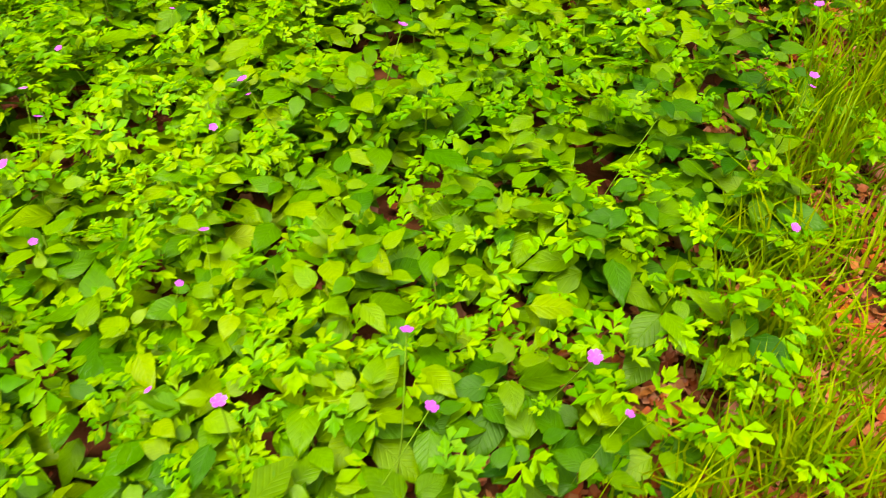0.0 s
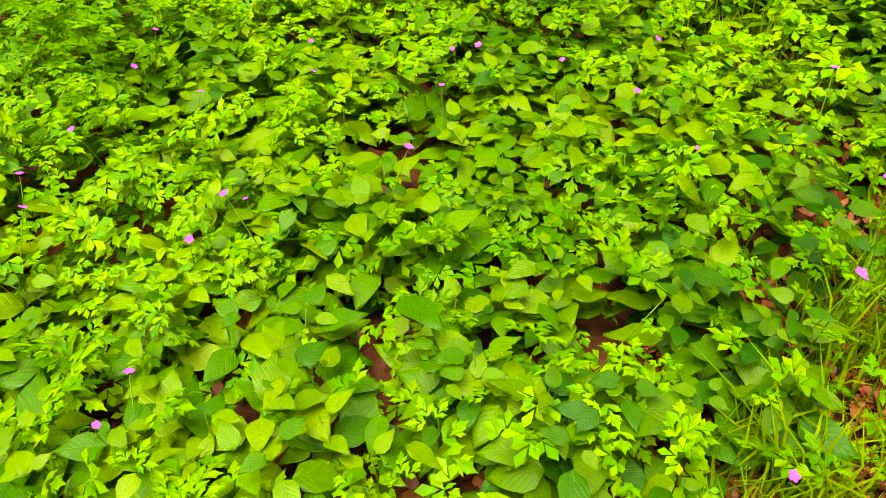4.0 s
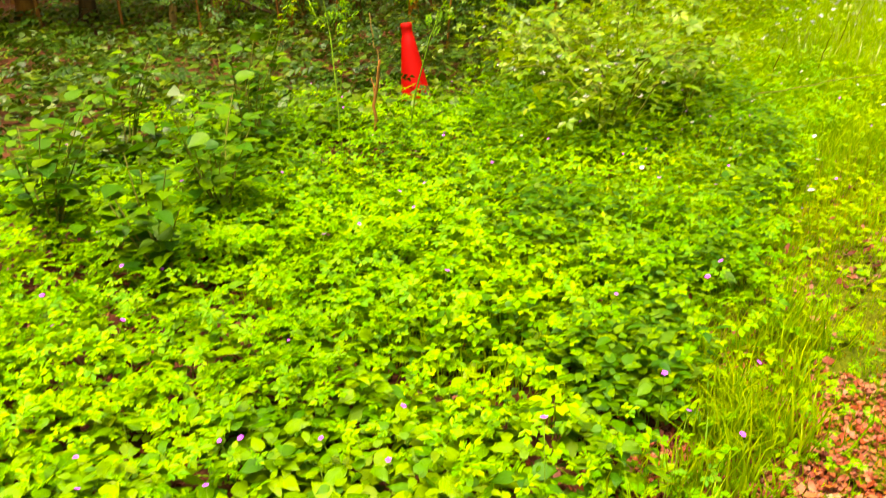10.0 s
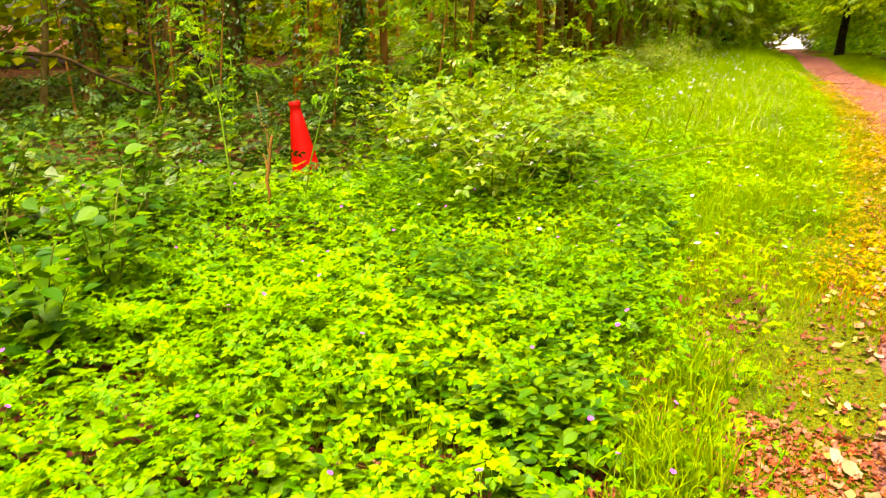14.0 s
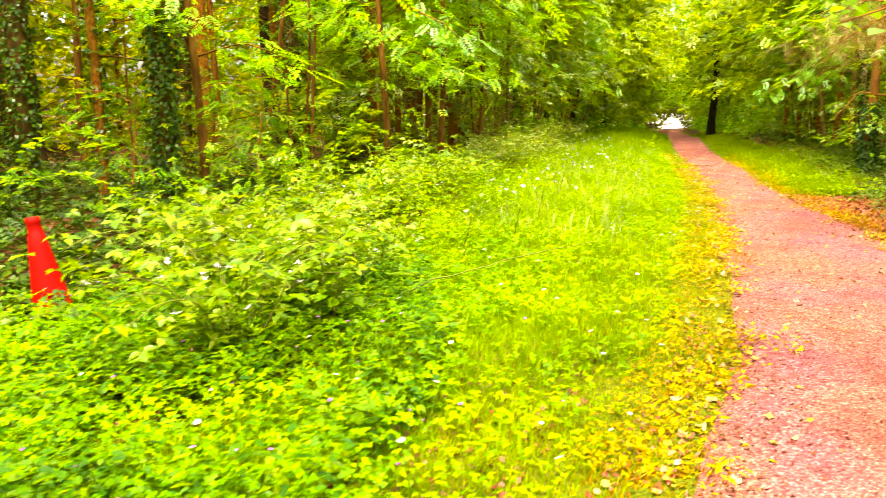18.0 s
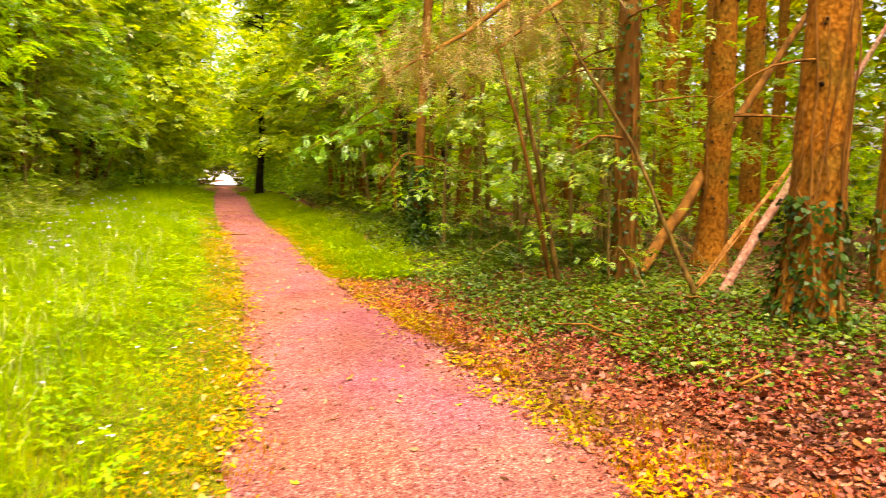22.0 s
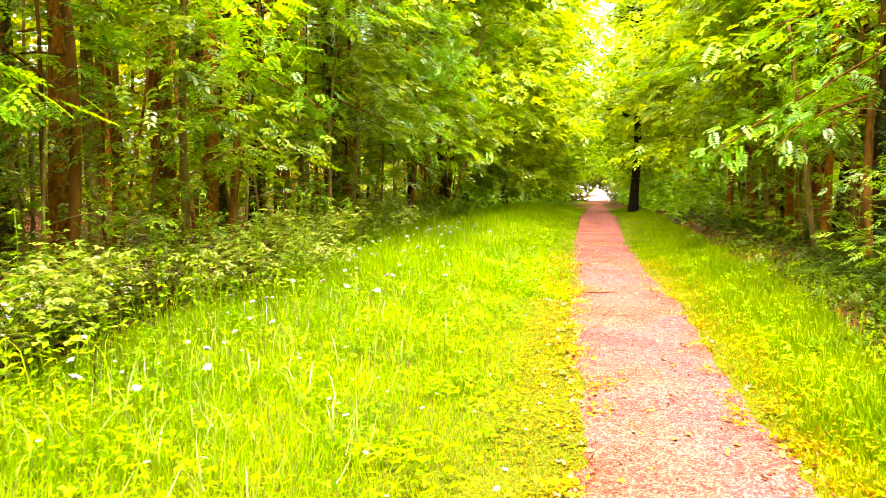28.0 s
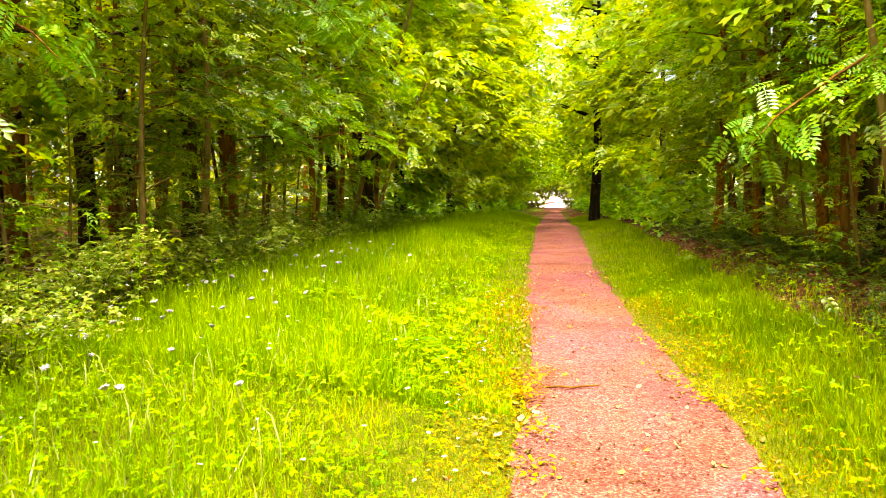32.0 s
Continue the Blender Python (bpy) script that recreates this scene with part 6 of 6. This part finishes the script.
for i, (xx, yy, turn) in enumerate([(-3.75, 4.35, 150), (-4.55, 4.4, -25), (-3.55, 4.9, 20), (-3.0, 6.3, 200), (-2.9, 7.4, 60), (-3.2, 8.6, -10), (-3.6, 12.0, 130)]):
    copy_thing(arching[i % 2], Matrix.Translation((xx, yy, float(land(xx, yy)))) @ Matrix.Rotation(math.radians(turn), 4, "Z"))
for q in arching:
    scrap(q)
bushes = [bramble(400 + s, 14, 520, 0.55, 0.8) for s in range(4)] + [bramble(420 + s, 11, 470, 0.62, 0.8, PALE_BRAMBLE, 34) for s in range(4)]
spots = [(-2.6, 6.6), (-3.1, 7.6), (-3.4, 8.6), (-4.5, 8.3), (-2.2, 5.6), (-3.9, 7.5), (-2.5, 8.0)]
for yy in np.arange(9.5, 44, 0.95):
    spots.append((float(left_wood(yy)) - g.uniform(0.3, 1.5) + (0.25 if 15.5 < yy < 34 else 0.0), float(yy)))
spots += [(-4.3, 17.6), (-4.5, 18.6), (-4.9, 19.4), (-5.0, 20.5), (-5.3, 22.8), (-5.6, 25.2), (-6.0, 27.9)]
for i, (xx, yy) in enumerate(spots):
    s = g.uniform(0.75, 1.15)
    copy_thing(bushes[i % 4 + (4 if 15.5 < yy < 34 else 0)], Matrix.Translation((xx, yy, float(land(xx, yy)))) @ Matrix.Rotation(g.uniform(0, 6.28), 4, "Z") @ Matrix.Scale(s, 4))
for p in bushes:
    scrap(p)

n = 2600
y = 10 + 24 * rng.random(n) ** 1.1
x = left_wood(y) + 0.2 + (left_edge(y) - 1.2 - left_wood(y)) * rng.random(n) ** 1.5
v, f = blades(n, x, y, uni(0.2, 0.4, n), uni(0.006, 0.011, n), "arch", 1.1)
tagged(raw("pale_grass", v, [f], PALE_BLADE), "long pale shining grass blades arching over the verge", "grass", kind="stuff")

# ---- dark carpet under the left wood ----
n = 40000
y = uni(0.5, 17.0, n)
x = left_wood(y) - 0.9 - 12.0 * rng.random(n) ** 1.2
keep = (np.hypot(x + 4.5, y - 6.1) > 0.35) & (rng.random(n) < np.clip(0.85 + 0.8 * bumps(x, y, 0.8, 11.0), 0.2, 1))
x, y = x[keep], y[keep]
stuff_leaves("ground_ivy", "ivy", x, y, uni(0.02, 0.26, len(x)), 0.085, 1.0, IVY_BED, "dark green carpet of ivy under the trees", "ground cover", (-0.6, 0.3))

# ---- ivy carpet and small plants on the right bank ----
n = 84000
y = uni(7.0, 27.0, n)
x = right_wood(y) + 0.2 + np.where(rng.random(n) < 0.6, np.abs(rng.normal(0.0, 2.0, n)), uni(0, 9, n)) - 0.7 * rng.random(n)
keep = (rng.random(n) < np.clip(0.8 + 1.0 * bumps(x, y, 0.9, 7.0), 0.1, 1)) & (rng.random(n) < np.clip((y - 11.0 + 0.35 * (x - 3.0)) / 1.3, 0.12, 1)) & (x > right_edge(y) + 0.5 + 0.7 * (y < 13) + 0.45 * (y > 17))
x, y = x[keep], y[keep]
stuff_leaves("ground_ivy", "ivy", x, y, uni(0.01, 0.12, len(x)), 0.042, 1.0, IVY_BED, "carpet of small ivy leaves on the bank", "ground cover", (-0.5, 0.3))
n = 6500
y = uni(11.5, 22, n)
x = right_wood(y) + rng.normal(0.9, 1.0, n)
keep = x > right_edge(y) + 0.5
x, y = x[keep], y[keep]
stuff_leaves("bank_herbs", "trifoliate", x, y, uni(0.02, 0.10, len(x)), 0.045, 1.0, HERB_DEEP, "small green leaves among the ivy", "ground cover", (-0.4, 0.4))
n = 4500
y = uni(16, 46, n)
x = right_wood(y) + rng.normal(1.2, 0.6, n)
stuff_leaves("bank_herbs", "twig", x, y, uni(0.02, 0.22, n), 0.16, 1.0, IVY_BED, "low leafy plants at the foot of the wood", "ground cover", (-0.2, 0.7))

# ---- traffic cone among the brambles ----
def traffic_cone(x, y):
    e = thing("traffic_cone", x, y, "bright red plastic traffic cone leaning among the brambles", "traffic cone")
    e.rotation_euler = (radians(-2), radians(-8), radians(30))
    e.scale = (1.17, 1.17, 1.17)
    prof = [(0.150, 0.035), (0.142, 0.06), (0.118, 0.22), (0.094, 0.38), (0.071, 0.54), (0.056, 0.63), (0.050, 0.64), (0.048, 0.70), (0.052, 0.71), (0.050, 0.745), (0.040, 0.75), (0.034, 0.745), (0.034, 0.6)]
    a = np.linspace(0, 2 * np.pi, 28, endpoint=False)
    v = np.array([(r * np.cos(t), r * np.sin(t), z) for r, z in prof for t in a])
    k = np.arange(28)
    f = np.concatenate([np.stack([i * 28 + k, i * 28 + (k + 1) % 28, (i + 1) * 28 + (k + 1) % 28, (i + 1) * 28 + k], axis=1) for i in range(len(prof) - 1)])
    raw("body", v, [f], CONE_RED, e, smooth=True)
    bm = bmesh.new()
    bmesh.ops.create_cube(bm, size=1, matrix=Matrix.Translation((0, 0, 0.02)) @ Matrix.Diagonal((0.40, 0.40, 0.035, 1)))
    bmesh.ops.bevel(bm, geom=[q for q in bm.edges if abs(q.verts[0].co.z - q.verts[1].co.z) > 0.01], offset=0.05, segments=3, affect="EDGES")
    part("base", bm, CONE_RED, e)


traffic_cone(-4.9, 6.7)


# ---- dead wood on the right bank ----
def stick(name, pts, radii, material, label, category, fibres=0, sides=9):
    pts = np.array(pts, dtype=float)
    e = new(name)
    e.location = pts[0]
    tagged(e, label, category)
    t = np.linspace(0, len(pts) - 1, 4 * (len(pts) - 1) + 1)
    q = np.stack([np.interp(t, np.arange(len(pts)), pts[:, i]) for i in range(3)], axis=1) - pts[0]
    q[1:-1] += rng.normal(0, 0.006, q[1:-1].shape)
    v, f = tube(q, np.interp(t, np.arange(len(pts)), radii), sides, 0.05, 3)
    raw("wood", v, [f], material, e, smooth=True)
    for i in range(fibres):
        k = np.linspace(0, 0.62, 9)
        w = np.stack([np.interp(k, np.linspace(0, 1, len(q)), q[:, c]) for c in range(3)], axis=1)
        away = rng.uniform(0.10, 0.30) * (1 - k / 0.62)[:, None] + 0.05
        w = w + away * np.array([-0.85, 0.25, 0.10]) + rng.normal(0, 0.012, w.shape)
        v, f = tube(w, np.linspace(0.009, 0.004, 9), 5, 0.1, i)
        raw("bark_strip", v, [f], DEADWOOD, e)
    return e


stick("leaning_log", [(4.97, 13.43, 0.28), (5.68, 13.77, 1.05), (6.4, 14.1, 1.85), (7.1, 14.45, 2.6), (8.2, 14.95, 3.8)], [0.054, 0.050, 0.046, 0.040, 0.026], LOGWOOD, "long pale dead log leaning behind the stout trunk", "log", 5)
stick("leaning_log", [(5.11, 15.44, 0.36), (5.95, 15.95, 1.2), (6.72, 16.5, 2.0), (8.67, 17.3, 4.3)], [0.085, 0.08, 0.07, 0.05], BARK_BROWN, "long fallen orange-barked trunk leaning through the wood", "log")
stick("sapling", [(4.70, 13.14, 0.22), (4.60, 13.2, 0.5), (4.44, 13.4, 1.0), (4.15, 13.72, 1.89), (3.75, 13.9, 2.55), (3.25, 14.05, 3.35), (2.7, 14.2, 4.6)], [0.036, 0.030, 0.023, 0.019, 0.017, 0.015, 0.010], BARK_OLIVE, "thin crooked leaning stem growing from the bank", "sapling")
stick("sapling", [(3.9, 15.1, 0.28), (3.75, 15.1, 1.0), (3.5, 15.05, 2.0), (3.2, 15.0, 3.1), (2.95, 15.0, 4.6)], [0.040, 0.036, 0.030, 0.024, 0.014], BARK_OLIVE, "slender pale stem leaning over the bank", "sapling")
stick("sapling", [(3.86, 15.25, 0.28), (3.65, 15.2, 1.1), (3.35, 15.2, 2.2), (3.0, 15.25, 3.3)], [0.035, 0.03, 0.024, 0.014], BARK_BROWN, "slender brown stem leaning over the bank", "sapling")
stick("sapling", [(-7.9, 39.9, 0.0), (-7.2, 39.8, 2.4), (-6.65, 39.7, 4.0), (-6.1, 39.6, 5.6), (-5.7, 39.5, 6.9)], [0.08, 0.07, 0.06, 0.05, 0.03], BARK_PALE, "pale slender stem leaning out of the wood", "sapling")
stick("sapling", [(-7.0, 38.9, 0.0), (-6.3, 38.8, 1.9), (-5.7, 38.65, 3.3), (-5.1, 38.5, 4.35)], [0.06, 0.05, 0.04, 0.025], BARK_PALE, "pale slender stem leaning out of the wood", "sapling")
stick("sapling", [(2.95, 28.4, 0.3), (2.8, 28.3, 1.2), (2.6, 28.2, 2.6), (2.3, 28.1, 4.4)], [0.06, 0.055, 0.045, 0.03], BARK_PALE, "slender orange-brown stem at the wood's edge", "sapling")
stick("fallen_stick", [(-0.66, 24.70, 0.03), (-0.45, 24.74, 0.035), (-0.26, 24.82, 0.03)], [0.009, 0.010, 0.007], BARK_BROWN, "short brown stick lying on the path", "stick", 0, 7)
stick("fallen_stick", [(-0.66, 24.70, 0.03), (-0.74, 24.85, 0.04)], [0.005, 0.003], BARK_BROWN, "thin twig lying on the path", "stick", 0, 5)
stick("dry_stem", [(-3.75, 4.72, 0.02), (-3.73, 4.74, 0.35), (-3.66, 4.72, 0.62)], [0.014, 0.011, 0.009], DEADWOOD, "dry reddish broken stem standing among herbs", "stick", 0, 6)
stick("dry_stem", [(-3.73, 4.74, 0.3), (-3.77, 4.76, 0.42), (-3.80, 4.78, 0.47)], [0.008, 0.006, 0.004], DEADWOOD, "dry reddish side shoot of a broken stem", "stick", 0, 5)
stick("dry_stem", [(-5.2, 6.45, 0.0), (-5.25, 6.5, 0.3), (-5.42, 6.6, 0.42), (-5.5, 6.65, 0.72)], [0.009, 0.008, 0.007, 0.006], BARK_PALE, "pale bent dead stalk beside the cone", "stick", 0, 5)
cane = stick("fallen_cane", [(-1.95, 6.5, 0.12), (-1.6, 7.2, 0.26), (-1.25, 7.95, 0.30), (-1.0, 8.6, 0.30), (-0.77, 9.3, 0.27)], [0.006, 0.006, 0.005, 0.004, 0.003], CANE, "long thin cane arching over the verge grass", "cane", 0, 5)
v, f = spread("ovate", np.array([[1.14, 2.75, 0.15], [1.18, 2.82, 0.15], [1.0, 2.3, 0.18], [0.75, 1.7, 0.2]]), np.array([0.6, -0.8, 1.2, -1.0]), np.full(4, -0.2), np.zeros(4), np.full(4, 0.08), np.full(4, 0.06))
raw("leaves", v, [f], CLOVER, cane)
for xx, yy, h in [(-2.0, 9.0, 0.5), (-1.9, 11.6, 0.55), (-1.75, 9.9, 0.5), (-2.5, 8.4, 0.6), (-2.9, 17.4, 0.5), (-2.2, 14.2, 0.45)]:
    z = float(land(xx, yy))
    stick("dock_stem", [(xx, yy, z), (xx + 0.03, yy + 0.02, z + 0.5 * h), (xx + 0.10, yy - 0.03, z + h)], [0.006, 0.005, 0.003], BARK_OLIVE, "dark upright seed stem standing in the grass", "plant stem", 0, 5)
stick("low_limb", [(-11.6, 6.5, 1.0), (-10.2, 7.0, 1.02), (-9.5, 7.3, 0.98), (-9.1, 7.6, 0.72), (-8.6, 8.0, 0.45)], [0.03, 0.032, 0.03, 0.026, 0.02], BARK_DARK, "bare dark limb sagging low through the wood", "branch", 0, 7)
stick("high_limb", [(-9.6, 9.4, 3.2), (-9.2, 9.4, 3.5), (-8.85, 9.35, 3.7), (-8.4, 9.3, 4.05), (-7.9, 9.2, 4.8)], [0.09, 0.085, 0.08, 0.07, 0.05], BARK_BROWN, "stout bare limb rising from an ivy-clad trunk", "branch", 0, 9)
g = np.random.default_rng(77)
for i in range(26):
    yy = g.uniform(5, 26)
    u2 = g.random()
    xx = float(left_edge(yy)) * (1 - u2) + float(right_edge(yy)) * u2
    a, ln = g.uniform(0, 6.28), g.uniform(0.05, 0.16)
    p = np.array([xx, yy, float(land(xx, yy)) + 0.022])
    d = np.array([math.cos(a), math.sin(a), 0.0]) * ln
    stick("twig", [p, p + d * 0.5 + [0, 0, 0.004], p + d], [0.004, 0.0035, 0.002], BARK_BROWN, "thin dark twig lying on the path", "twig", 0, 5)
for i in range(14):
    yy = g.uniform(8, 18)
    xx = float(right_wood(yy)) + g.uniform(0.2, 4.5)
    a, ln = g.uniform(0, 6.28), g.uniform(0.4, 1.3)
    p = np.array([xx, yy, float(land(xx, yy)) + 0.05])
    d = np.array([math.cos(a), math.sin(a), 0.0]) * ln
    stick("fallen_branch", [p, p + d * 0.5 + [0, 0, 0.08], p + d + [0, 0, 0.03]], [0.014, 0.011, 0.005], BARK_BROWN, "thin dead branch lying on the bank", "branch", 0, 6)
for i in range(18):
    yy = g.uniform(12.2, 19) if i < 12 else g.uniform(22, 32)
    xx = float(right_wood(yy)) + g.uniform(0.3, 2.8)
    a, ln = g.uniform(0, 6.28), g.uniform(0.6, 1.5)
    p = np.array([xx, yy, float(land(xx, yy)) - 0.02])
    d = np.array([math.cos(a), math.sin(a), 0.0]) * ln
    h = np.array([0, 0, g.uniform(0.35, 0.9)])
    stick("dead_bramble_cane", [p, p + d * 0.25 + h * 0.7, p + d * 0.55 + h, p + d * 0.85 + h * 0.75, p + d + h * 0.3], [0.006, 0.0055, 0.005, 0.004, 0.002], BARK_PALE, "thin pale dead cane arching out of the ivy", "twig", 0, 5)

# ---- ground cover thinning out round the glade ----
n = 15000
x, y = uni(-17, 0.2, n), 0.9 - np.abs(rng.normal(0, 2.2, n))
keep = (rng.random(n) < np.clip(0.6 + 0.9 * bumps(x, y, 0.7, 3.0), 0.1, 1)) & ((y < 0.2) | (x < -5.0))
x, y = x[keep], y[keep]
stuff_leaves("trailing_herbs", "simple", x, y, uni(0.02, 0.22, len(x)), 0.085, 0.7, HERB_DEEP, "green herbs thinning out on the woodland floor", "ground cover", (-0.6, 0.4))
n = 12000
far_side = rng.random(n) < 0.5
x = np.where(far_side, -14.0 - np.abs(rng.normal(0, 2.5, n)), uni(-16, -5.5, n))
y = np.where(far_side, uni(-3, 24, n), 16.5 + np.abs(rng.normal(0, 2.6, n)))
keep = rng.random(n) < np.clip(0.65 + 0.9 * bumps(x, y, 0.6, 9.0), 0.1, 1)
x, y = x[keep], y[keep]
stuff_leaves("trailing_ivy", "simple", x, y, uni(0.02, 0.16, len(x)), 0.10, 0.8, IVY_BED, "dark ivy thinning out deeper in the wood", "ground cover", (-0.5, 0.3))
